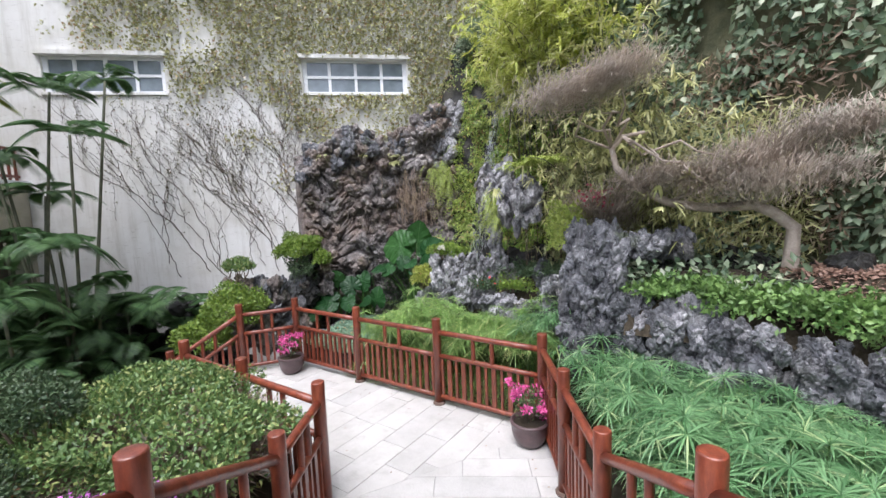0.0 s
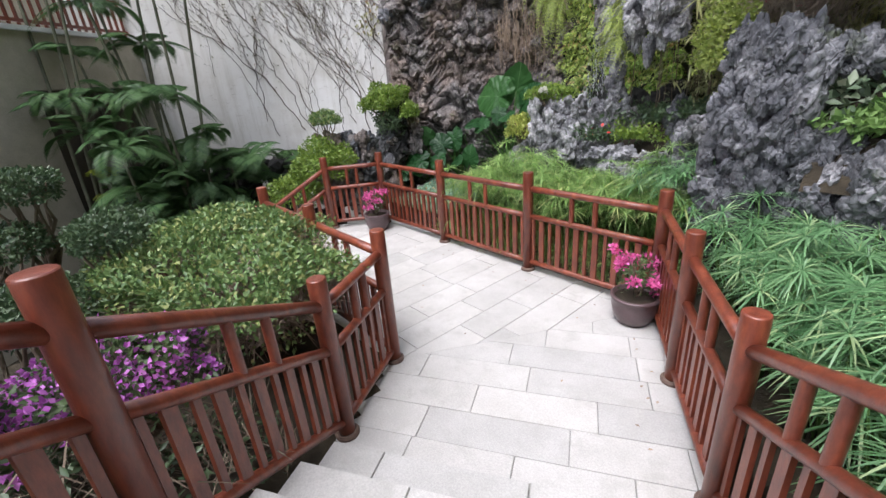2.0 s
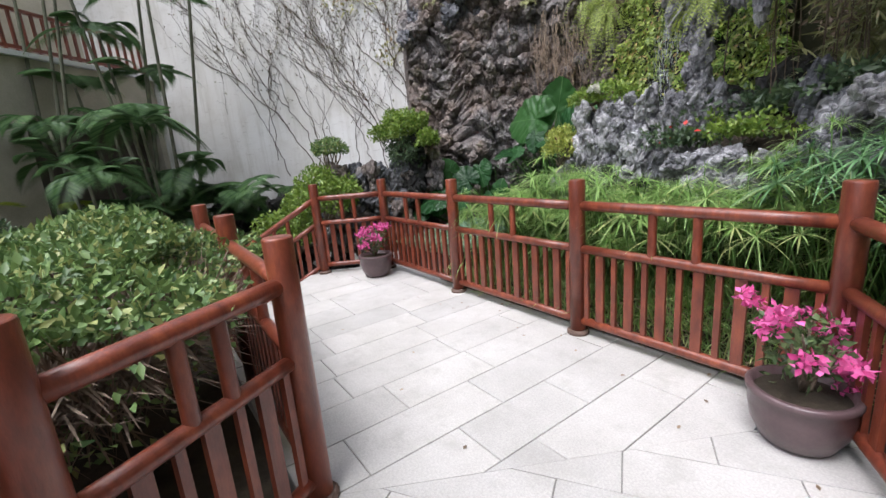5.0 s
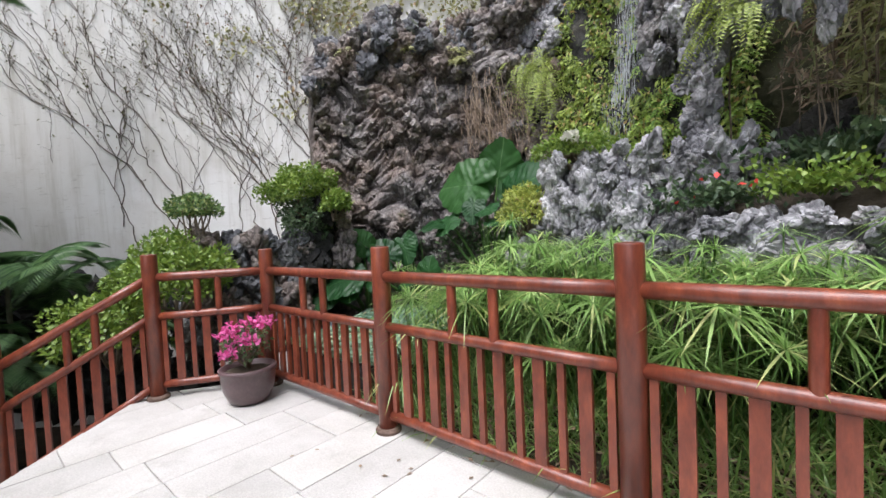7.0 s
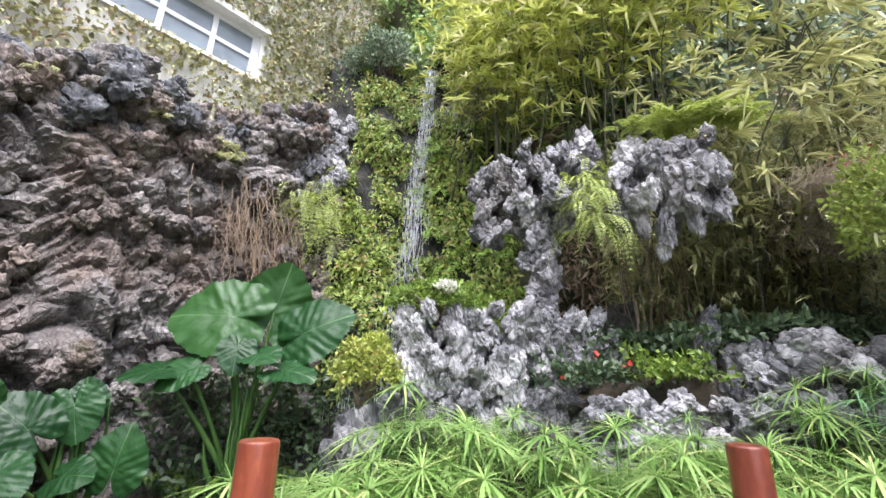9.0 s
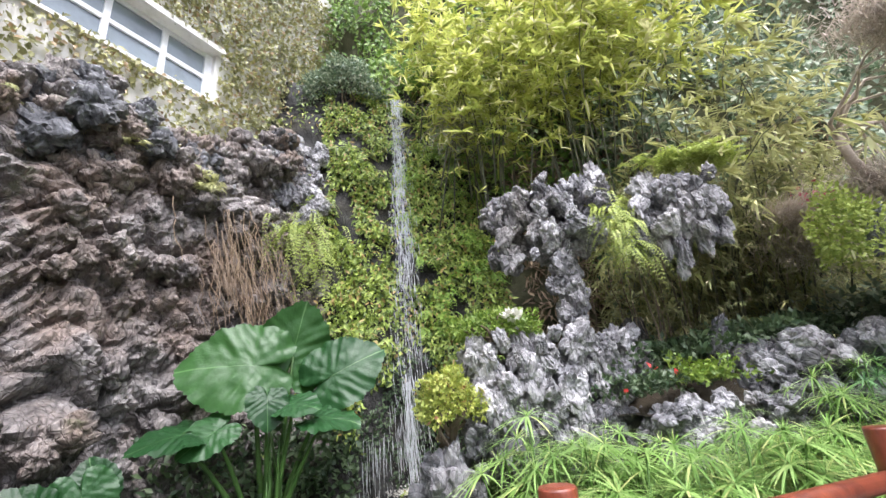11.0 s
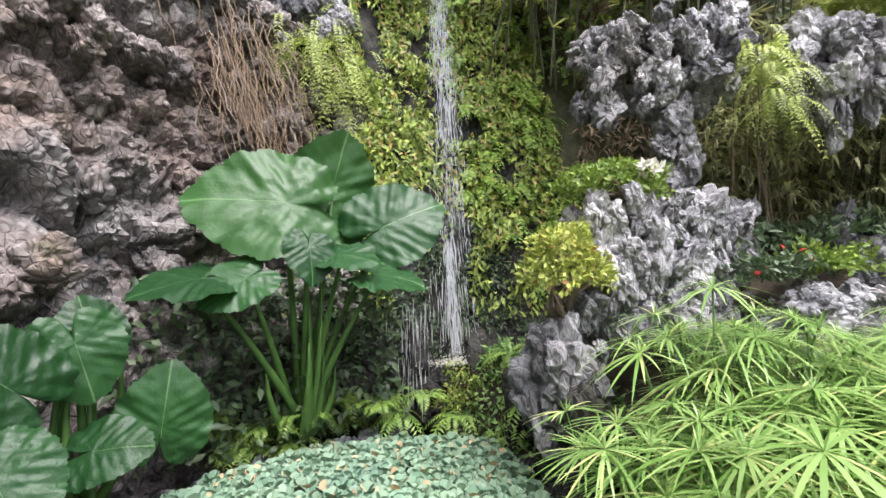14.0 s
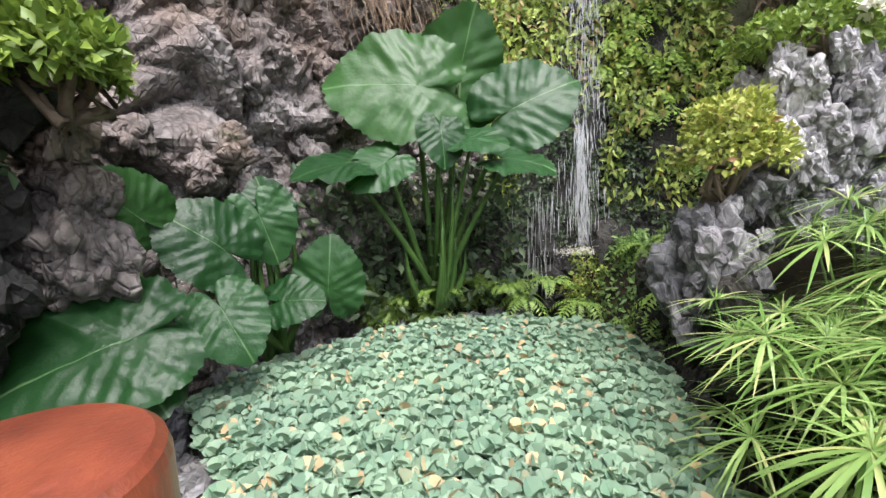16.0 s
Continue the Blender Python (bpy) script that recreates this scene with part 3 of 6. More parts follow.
for k in range(10):
    v1 = FIRST - RUN * k
    v0 = v1 - RUN - 0.02 if k < 9 else v1 - 3.0
    c0 = -1.06
    g = Geo()
    poly = [stair_xy(c0, v0), stair_xy(1.12, v0), stair_xy(1.12, v1 - 0.012), stair_xy(c0, v1 - 0.012)]
    v, f = prism(poly, -1.55, RISE * (k + 1) - 0.046, 0.0)
    g.add(v, f)
    hang("riser", g.mesh("riser", SLAB), stairs)
    joints = sorted([c0, 1.12] + [c0 + 0.35 + 0.3 * (k % 3) + 0.86 * i for i in range(3) if c0 + 0.45 + 0.3 * (k % 3) + 0.86 * i < 1.0])
    for a, b in zip(joints, joints[1:]):
        poly = [stair_xy(a + 0.003, v0), stair_xy(b - 0.003, v0), stair_xy(b - 0.003, v1), stair_xy(a + 0.003, v1)]
        v, f = prism(poly, RISE * (k + 1) - 0.045, RISE * (k + 1), 0.006)
        hang("tread", mesh_of("tread", v, f, SLAB), stairs)

# stairs that lead down from the terrace's west edge
down = thing("stairs", (0, 0, 0), "pale granite steps leading down beside the white wall", "stairs", kind="structure")
E0, E1 = V3(-6.80, 3.94), V3(-5.30, 2.50)
ED = V3(-0.69, -0.72)
for k in range(6):
    a0, a1, b1, b0 = E0 + ED * 0.3 * k, E1 + ED * 0.3 * k, E1 + ED * (0.3 * k + 0.31), E0 + ED * (0.3 * k + 0.31)
    poly = [tuple(a0), tuple(b0), tuple(b1), tuple(a1)]
    v, f = prism(poly if area(poly) > 0 else poly[::-1], -1.58, -RISE * (k + 1), 0.005)
    hang("tread", mesh_of("tread", v, f, SLAB), down)


# ---- railings ----
def post_mesh():
    g = Geo()
    g.lathe([(0.058, 0.0), (0.058, POST_H - 0.012), (0.0565, POST_H - 0.006), (0.052, POST_H - 0.002), (0.03, POST_H + 0.001)], 36)
    return g.mesh("post", TIMBER, False)


def foot_mesh():
    g = Geo()
    g.lathe([(0.082, 0.0), (0.084, 0.02), (0.074, 0.034), (0.06, 0.036)], 18)
    return g.mesh("collar", COLLAR)


POST, FOOT = post_mesh(), foot_mesh()
for me in (POST,):
    for p in me.polygons:
        p.use_smooth = len(p.vertices) == 4 and p.center.z < POST_H - 0.02


def rail_bay(parent, a, b, za=0.0, zb=0.0, slats=13):
    """One bay of railing between two posts: three rails, two short balusters above, slats below."""
    a, b = V3(*a, za), V3(*b, zb)
    d = b - a
    flat = math.hypot(d[0], d[1])
    ang = math.atan2(d[1], d[0])
    for h, r, nm in ((1.0, 0.036, "top_rail"), (0.68, 0.032, "middle_rail"), (0.115, 0.032, "bottom_rail")):
        g = Geo()
        t = np.linspace(0.03, 0.97, 5)[:, None]
        g.tube(a + V3(0, 0, h) + d * t, r, 12)
        hang(nm, g.mesh(nm, TIMBER, True), parent)
    for t in (0.38, 0.56):
        g = Geo()
        q = a + d * t
        g.tube([q + V3(0, 0, 0.675), q + V3(0, 0, 0.82), q + V3(0, 0, 1.005)], 0.027, 12, False)
        hang("baluster", g.mesh("baluster", TIMBER, True), parent)
    for i in range(slats):
        t = (i + 0.75) / (slats + 0.5)
        q = a + d * t
        w = (0.030 if i % 2 else 0.017)
        m = Matrix.Translation(q) @ Matrix.Rotation(ang, 4, "Z")
        sl = d[2] / flat
        g = Geo()
        v = []
        for z in (0.12, 0.67):
            for x, y in ((-w, -0.012), (w, -0.012), (w, 0.012), (-w, 0.012)):
                v.append(m @ Vector((x, y, z + sl * x)))
        g.add(v, [(3, 2, 1, 0), (4, 5, 6, 7), (0, 1, 5, 4), (1, 2, 6, 5), (2, 3, 7, 6), (3, 0, 4, 7)])
        hang("slat", g.mesh("slat", TIMBER), parent)


def railing(label, chain, first=0):
    ob = thing("railing", (0, 0, 0), label, "railing", "garden railings")
    for x, y, z in chain[first:]:
        post = hang("post", POST, ob, m=Matrix.Translation((x, y, z)))
        hang("collar", FOOT, post)
    for (x0, y0, z0), (x1, y1, z1) in zip(chain, chain[1:]):
        n = max(4, round(math.hypot(x1 - x0, y1 - y0) * 8.7))
        rail_bay(ob, (x0, y0), (x1, y1), z0, z1, n)
    return ob


railing("red-brown varnished timber railing along the sedge bed", [(*P[k], 0.0) for k in ("p1", "p2", "p3", "p4", "p5", "p6", "p7")] + [(0.09, 2.12, 0.495), (0.72, 1.02, 1.155), (1.3, -0.1, 1.65)])
railing("red-brown varnished timber railing around the shrub bed", [(*P["l4"], 0.0), (*P["l3"], 0.0), (*P["l2"], 0.0), (*P["l1"], 0.0), (-1.73, 0.82, 0.62), (-1.08, -0.25, 1.26), (-0.5, -1.2, 1.65)])
railing("red-brown timber handrail beside the descending steps", [(-6.6, 3.99, 0.0), (-7.08, 3.09, -0.60), (-7.7, 2.2, -1.15)], 1)
railing("red-brown timber handrail across the descending steps", [(-5.30, 2.55, 0.0), (-5.9, 1.70, -0.60), (-6.5, 0.8, -1.15)], 1)

# ---- white wall with two windows ----
g = Geo()
U0, U1, T = -10.6, 9.0, 0.3
Z0, Z1 = -1.6, 9.5
WINS = [(-8.13, -5.65), (-2.63, -0.13)]
WZ0, WZ1 = 5.50, 6.30
g.box((U0, 0, Z0), (U1, T, WZ0), WALL_M)
g.box((U0, 0, WZ1), (U1, T, Z1), WALL_M)
edges = [U0] + [e for w in WINS for e in w] + [U1]
for a, b in zip(edges[::2], edges[1::2]):
    g.box((a, 0, WZ0), (b, T, WZ1), WALL_M)
structure("wall_north", g.mesh("wall_north", PLASTER), "weathered white plaster wall grown over with bare creeper")

for i, (a, b) in enumerate(WINS):
    win = thing("window_%d" % (i + 1), (0, 0, 0), "white framed window of eight grey panes", "window", kind="structure")
    y0, y1 = 0.08, 0.13
    for lo, hi, nm in (((a, y0, WZ0), (b, y1, WZ0 + 0.06), "frame_rail"), ((a, y0, WZ1 - 0.06), (b, y1, WZ1), "frame_rail"),
                       ((a, y0 - 0.004, (WZ0 + WZ1) / 2 - 0.03), (b, y1 - 0.004, (WZ0 + WZ1) / 2 + 0.03), "glazing_bar")):
        g = Geo()
        g.box(lo, hi, WALL_M)
        hang(nm, g.mesh(nm, FRAME_WHITE), win)
    for k in range(5):
        x = a + (b - a) * k / 4
        w = 0.05 if k in (0, 4) else 0.035
        x = min(max(x, a + w), b - w)
        g = Geo()
        g.box((x - w, y0 - 0.008, WZ0 + 0.002), (x + w, y1 - 0.008, WZ1 - 0.002), WALL_M)
        hang("mullion", g.mesh("mullion", FRAME_WHITE), win)
        if k < 4:
            for z0, z1 in ((WZ0 + 0.03, (WZ0 + WZ1) / 2 - 0.01), ((WZ0 + WZ1) / 2 + 0.01, WZ1 - 0.03)):
                g = Geo()
                g.box((a + (b - a) * k / 4 + 0.02, 0.105, z0), (a + (b - a) * (k + 1) / 4 - 0.02, 0.111, z1), WALL_M)
                hang("pane", g.mesh("pane", GLASS), win)
    g = Geo()
    g.box((a - 0.08, -0.10, WZ1 + 0.002), (b + 0.08, 0.0, WZ1 + 0.09), WALL_M)
    hang("lintel", g.mesh("lintel", PLASTER), win, "projecting plaster hood")
    g = Geo()
    g.box((a - 0.04, -0.05, WZ0 - 0.05), (b + 0.04, 0.0, WZ0), WALL_M)
    hang("sill", g.mesh("sill", PLASTER), win)

# ---- the building that closes the west side ----
C0 = WALL_P + WU * -8.7
M2 = Matrix(((WN[0], -WU[0], 0, C0[0]), (WN[1], -WU[1], 0, C0[1]), (0, 0, 1, 0), (0, 0, 0, 1)))
g = Geo()
g.box((-0.3, 0, 2.55), (12, 0.35, 3.5), M2)
g.box((2.75, 0, -1.6), (12, 0.35, 2.55), M2)
g.box((-0.3, 0, -1.6), (0.15, 0.35, 2.55), M2)
g.box((-0.3, 1.6, 3.5), (12, 1.9, 9.5), M2)
g.box((-0.3, 0.36, 3.3), (12, 1.6, 3.5), M2)
structure("wall_west", g.mesh("wall_west", SHADE_WALL), "tan rendered wall in shade with a dark recess")
# Back sheet whose dark colour supplies the shade inside the recess.
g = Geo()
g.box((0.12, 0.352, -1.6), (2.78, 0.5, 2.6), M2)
structure("wall_recess", g.mesh("wall_recess", DARK_WALL), "back of a recess in the tan wall, its shade given as dark brown colour")
g = Geo()
g.box((-0.2, -0.10, 3.502), (9, 0.355, 3.58), M2)
structure("trim_sill", g.mesh("trim_sill", FRAME_WHITE), "white stone coping along the terrace edge")
balcony = thing("balcony_railing", (0, 0, 0), "dark red timber balcony railing on white coping", "railing")
for z in (3.66, 4.25):
    g = Geo()
    g.box((0.0, 0.1, z), (7, 0.16, z + 0.06), M2)
    hang("rail", g.mesh("rail", TIMBER), balcony)
for k in range(40):
    g = Geo()
    g.box((0.05 + 0.17 * k, 0.11, 3.58), (0.09 + 0.17 * k, 0.15, 4.25), M2)
    hang("slat", g.mesh("slat", TIMBER), balcony)

# ---- rockwork ----
def lump(q):
    """Lumps parted by sharp crevices, 0 to about 1."""
    d = noise.voronoi(q)[0]
    return math.sqrt(max(0.0, d[1] - d[0]))


def stone_mesh(name, seed, material, level=4, tall=0.6, knob=1.7, rough=1.0):
    """A block of weathered limestone: knobs parted by deep crevices, blunt broken ends, a gritty skin."""
    bm = bmesh.new()
    bmesh.ops.create_icosphere(bm, subdivisions=level, radius=1)
    o = Vector((seed * 13.1, seed * 7.7, seed * 3.3))
    cuts = random.Random(seed)
    planes = [(Vector((cuts.gauss(0, 1), cuts.gauss(0, 1), cuts.gauss(0, 0.7))).normalized(), cuts.uniform(0.58, 0.9)) for _ in range(9)]
    for v in bm.verts:
        p = v.co.copy()
        for n, far in planes:
            over = p.dot(n) - far
            if over > 0:
                p -= n * over * 0.92
        q = Vector((p.x, p.y, p.z * tall))
        q = q + 0.22 * Vector((noise.noise(q * 2.1 + o), noise.noise(q * 2.1 - o), noise.noise(q * 2.1 + o * 2)))
        deep = lump(q * knob + o)
        mid = lump(q * knob * 2.3 - o)
        skin = noise.noise(q * 9 + o) + 0.6 * noise.noise(q * 19 - o)
        ridge = 1 - 2 * abs(noise.noise(q * 4.2 + o * 3))
        v.co = p * (0.48 + 0.18 * noise.noise(q * 1.1 + o) + 0.56 * deep + 0.20 * mid + 0.07 * ridge * rough + 0.03 * skin * rough)
    me = bpy.data.meshes.new(name)
    bm.to_mesh(me)
    bm.free()
    me.materials.append(material)
    return me


STONES = [stone_mesh("stone", k + 1, ROCK, 4, 0.55, 1.45) for k in range(10)]
STONES_P = [stone_mesh("stone", k + 81, ROCK_PALE, 4, 0.65, 1.45) for k in range(10)]
STONES_S = [stone_mesh("stone", k + 21, ROCK, 3, 0.8, 1.2) for k in range(6)]
STONES_W = [stone_mesh("stone", k + 41, ROCK_WARM, 4, 0.95, 1.25) for k in range(10)]
for me in STONES_W:
    me.polygons.foreach_set("use_smooth", np.ones(len(me.polygons), bool))
STONES_D = [stone_mesh("stone", k + 61, ROCK_DARK, 3) for k in range(4)]


def put_stone(parent, kinds, at, size, tilt=25):
    sx, sy, sz = (size if not np.isscalar(size) else (size, size, size))
    m = pose(*at, random.uniform(-tilt, tilt), random.uniform(-tilt, tilt), random.uniform(0, 360)) @ Matrix.Diagonal((sx, sy, sz, 1))
    return hang("stone", random.choice(kinds), parent, m=m)


def outcrop(label, line, z0, z1, count, size, kinds, depth=0.15, tall=1.2, top=None, tilt=25):
    """Stones heaped along a line of the plan between two heights."""
    ob = thing("rock_outcrop", (0, 0, 0), label, "rock", "rockery stones")
    line = [V3(*p) for p in line]
    for i in range(count):
        t = (i + random.random()) / count * (len(line) - 1)
        k = min(int(t), len(line) - 2)
        p = line[k] + (line[k + 1] - line[k]) * (t - k)
        hi = z1 if top is None else top(t / (len(line) - 1))
        z = z0 + (hi - z0) * ((i * 0.618) % 1.0)
        s = size * random.uniform(0.65, 1.25)
        put_stone(ob, kinds, (p[0] + random.uniform(-depth, depth), p[1] + random.uniform(-depth, depth), z), (s, s * random.uniform(0.7, 1.1), s * tall * random.uniform(0.8, 1.2)), tilt)
    return ob


def face(name, grid_u, grid_z, where, material, label, category="rock", smooth=False):
    nu, nz = len(grid_u), len(grid_z)
    v = [where(u, z) for z in grid_z for u in grid_u]
    f = [(j * nu + i, j * nu + i + 1, (j + 1) * nu + i + 1, (j + 1) * nu + i) for j in range(nz - 1) for i in range(nu - 1)]
    return tagged(new(name, mesh_of(name, v, f, material, smooth)), label, category, kind="structure")


def lerp_table(table, x):
    for (x0, y0), (x1, y1) in zip(table, table[1:]):
        if x <= x1:
            return y0 + (y1 - y0) * max(0, (x - x0) / (x1 - x0))
    return table[-1][1]


CLIFF_TOP = [(-3.0, 3.6), (-2.75, 4.05), (-1.9, 4.3), (-1.4, 4.75), (-0.9, 4.3), (-0.3, 4.5), (0.5, 5.0), (1.25, 5.15)]


def cliff_at(u, z):
    hi = lerp_table(CLIFF_TOP, u)
    d = 1.08 - 0.08 * max(z, 0)
    q = Vector((u * 1.0, z * 1.0, 0.0))
    warp = Vector((noise.noise(q * 1.7), noise.noise(q * 1.7 + Vector((9, 3, 1))), 0)) * 0.35
    q2 = q + warp
    q3 = Vector((q2.x + 0.35 * q2.y, q2.y * 1.1 - 0.2 * q2.x, 0.3 * noise.noise(q * 0.8)))
    d += 0.20 * noise.noise(q2 * 1.1) + 0.24 * lump(q3 * 2.1) + 0.14 * lump(q3 * 4.7 + Vector((3, 3, 1))) + 0.05 * lump(q3 * 10) - 0.22
    fade = min(1, max(0, (hi - z) / 0.35)) * min(1, max(0, (u + 3.0) / 0.3)) * min(1, max(0, (1.35 - u) / 0.2))
    d = d * (0.04 + 0.96 * fade) - 0.04 * (1 - fade) * 3
    return on_wall(u, d, z)


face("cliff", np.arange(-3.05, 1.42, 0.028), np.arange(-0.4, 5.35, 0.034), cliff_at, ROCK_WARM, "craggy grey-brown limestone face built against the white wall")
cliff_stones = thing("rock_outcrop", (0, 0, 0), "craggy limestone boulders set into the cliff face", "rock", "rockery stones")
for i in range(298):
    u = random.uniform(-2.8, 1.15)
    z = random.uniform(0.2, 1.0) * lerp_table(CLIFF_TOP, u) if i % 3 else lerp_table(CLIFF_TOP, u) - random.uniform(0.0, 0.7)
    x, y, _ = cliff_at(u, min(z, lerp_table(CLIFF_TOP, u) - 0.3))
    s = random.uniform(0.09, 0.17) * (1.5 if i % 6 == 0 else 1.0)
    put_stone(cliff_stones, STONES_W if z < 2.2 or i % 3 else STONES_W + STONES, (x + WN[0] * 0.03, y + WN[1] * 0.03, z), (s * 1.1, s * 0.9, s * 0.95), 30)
outcrop("pale grey limestone crag jutting beside the waterfall", [on_wall(0.45, 0.60, 0)[:2], on_wall(1.10, 0.50, 0)[:2]], 3.95, 4.98, 50, 0.14, STONES_P, 0.15, 1.3, tilt=24)
outcrop("dark grey limestone brow above the wall", [on_wall(-2.7, 0.5, 0)[:2], on_wall(-1.3, 0.55, 0)[:2]], 3.3, 4.2, 60, 0.16, STONES, 0.14, 1.0)

outcrop("grey limestone crag overhanging the cave", [(-3.52, 7.00), (-3.2, 6.68), (-2.86, 6.42)], 2.60, 3.24, 58, 0.125, STONES_P, 0.15, 1.15, tilt=22)
outcrop("grey limestone spire on top of the crag", [(-2.84, 6.42), (-2.78, 6.38)], 3.15, 3.30, 4, 0.10, STONES_P, 0.04, 1.5, tilt=12)
outcrop("grey limestone crag with hanging stone points", [(-2.64, 6.02), (-2.36, 5.90), (-2.12, 5.76)], 2.52, 3.0, 44, 0.115, STONES_P, 0.12, 1.3, tilt=16)
outcrop("small pale limestone knobs on the crag over the cave", [(-3.5, 6.90), (-3.2, 6.60), (-2.8, 6.32)], 2.55, 3.34, 34, 0.07, STONES_P, 0.14, 1.3)
points = thing("rock_outcrop", (0, 0, 0), "pale limestone points hanging from the crag", "rock", "rockery stones")
for x, y, z, s in ((-2.43, 5.93, 2.36, 0.095), (-2.28, 5.86, 2.46, 0.085), (-2.60, 5.98, 2.46, 0.11), (-2.12, 5.78, 2.50, 0.08), (-2.70, 6.05, 2.52, 0.11), (-2.46, 5.96, 2.24, 0.06)):
    put_stone(points, STONES_P, (x, y, z), (s * 0.85, s * 0.85, s * 1.9), 8)
outcrop("grey limestone pillar under the crag", [(-3.2, 6.62), (-3.06, 6.56)], 1.85, 2.55, 14, 0.13, STONES_P, 0.06, 1.3, tilt=15)
outcrop("grey limestone planter ledge by the waterfall", [(-4.22, 6.36), (-3.8, 6.28), (-3.2, 6.33), (-2.68, 6.44)], 1.02, 1.76, 96, 0.125, STONES_P, 0.10, 1.3, tilt=16)
outcrop("small pale limestone knobs along the planter ledge", [(-4.26, 6.24), (-3.8, 6.16), (-3.2, 6.22), (-2.66, 6.34)], 1.0, 1.84, 46, 0.07, STONES_P, 0.05, 1.4)
outcrop("grey pool-side limestone block", [(-4.48, 6.34), (-4.42, 6.26)], 0.72, 1.12, 5, 0.20, STONES_P, 0.04, 1.3, tilt=12)
outcrop("pale grey limestone edging of the lower flower bed", [(-3.05, 6.02), (-2.65, 5.92), (-2.1, 5.74), (-1.6, 5.45)], 0.85, 1.26, 54, 0.135, STONES_P, 0.09, 0.95)
outcrop("grey limestone edging of the upper flower bed", [(-2.1, 6.02), (-1.75, 5.86), (-1.35, 5.6), (-1.1, 5.3)], 1.15, 1.60, 56, 0.15, STONES_P + STONES, 0.08, 0.95)
outcrop("small upright stone among the flowers", [(-2.16, 6.12), (-2.14, 6.10)], 1.55, 1.75, 2, 0.11, STONES, 0.02, 1.7)
outcrop("tall dark grey limestone crag above the sedges", [(-1.40, 5.14), (-1.12, 5.02), (-0.85, 5.05)], 0.75, 2.32, 140, 0.125, STONES, 0.13, 1.5, tilt=15)
outcrop("small dark limestone knobs on the tall crag", [(-1.44, 5.02), (-1.14, 4.90), (-0.82, 4.93)], 0.8, 2.36, 90, 0.07, STONES_S + STONES[:3], 0.08, 1.35, tilt=22)
outcrop("long grey limestone shelf under the dry shrub", [(-0.85, 5.22), (-0.55, 5.25), (-0.2, 5.3)], 2.05, 2.30, 32, 0.10, STONES, 0.09, 1.1)
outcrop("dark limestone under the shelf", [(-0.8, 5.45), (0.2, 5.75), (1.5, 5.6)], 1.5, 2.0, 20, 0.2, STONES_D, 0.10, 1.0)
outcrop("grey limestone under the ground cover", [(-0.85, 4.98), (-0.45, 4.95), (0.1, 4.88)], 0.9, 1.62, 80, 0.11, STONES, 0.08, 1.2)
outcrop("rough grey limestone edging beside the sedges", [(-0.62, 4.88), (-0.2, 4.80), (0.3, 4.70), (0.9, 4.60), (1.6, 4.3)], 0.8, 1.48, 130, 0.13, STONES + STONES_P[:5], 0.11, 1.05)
# The overhang's darkness is put into the colour of these stones.
outcrop("stones of the cave floor, cave shade in their dark colour", [(-3.4, 7.3), (-2.6, 6.95), (-1.9, 6.5)], 1.2, 1.7, 16, 0.25, STONES_D, 0.15)
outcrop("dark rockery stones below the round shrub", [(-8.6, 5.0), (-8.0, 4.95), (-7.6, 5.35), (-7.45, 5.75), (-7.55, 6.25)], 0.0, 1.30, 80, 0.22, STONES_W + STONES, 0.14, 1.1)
# Near-black stone colour stands in for the shadow under the palms.
outcrop("boulders at the foot of the white wall, palm shade in their dark colour", [(-11.4, 3.0), (-10.4, 3.9), (-9.6, 4.6), (-8.8, 5.2)], -0.9, 0.75, 60, 0.34, STONES_D, 0.3, 1.0)
# Shade below the round shrub is painted as near-black stone.
outcrop("mossy rock plinth under the round shrub, its shade held in the dark colour", [(-7.62, 5.88), (-7.22, 6.06)], 0.6, 1.66, 24, 0.19, STONES_D, 0.10, 1.1)
outcrop("brown limestone under the small leaning shrub", [(-7.28, 6.36), (-7.04, 6.24)], 0.85, 1.52, 11, 0.15, STONES_W, 0.05, 1.1)
outcrop("damp brown limestone foot of the cliff", [(-7.6, 6.4), (-7.3, 6.9), (-6.9, 7.35)], 0.0, 1.2, 40, 0.19, STONES_W, 0.15, 1.0)
outcrop("low mossy stones edging the pond", [(-6.45, 5.5), (-6.65, 5.95), (-6.95, 6.45), (-6.8, 6.8), (-6.35, 7.18), (-5.6, 7.48), (-5.1, 7.5)], 0.12, 0.26, 46, 0.10, STONES_S, 0.05, 0.8)
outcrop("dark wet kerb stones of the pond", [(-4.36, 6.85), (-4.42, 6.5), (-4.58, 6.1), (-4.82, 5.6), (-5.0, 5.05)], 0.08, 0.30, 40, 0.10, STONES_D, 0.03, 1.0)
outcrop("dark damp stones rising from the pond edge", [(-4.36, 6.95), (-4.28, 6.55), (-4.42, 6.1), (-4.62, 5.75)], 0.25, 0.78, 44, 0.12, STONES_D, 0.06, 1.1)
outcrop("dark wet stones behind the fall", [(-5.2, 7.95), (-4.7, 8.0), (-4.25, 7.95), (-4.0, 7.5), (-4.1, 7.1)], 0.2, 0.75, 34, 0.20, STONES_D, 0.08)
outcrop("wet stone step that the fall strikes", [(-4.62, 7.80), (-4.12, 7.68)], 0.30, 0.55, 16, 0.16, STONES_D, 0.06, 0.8)

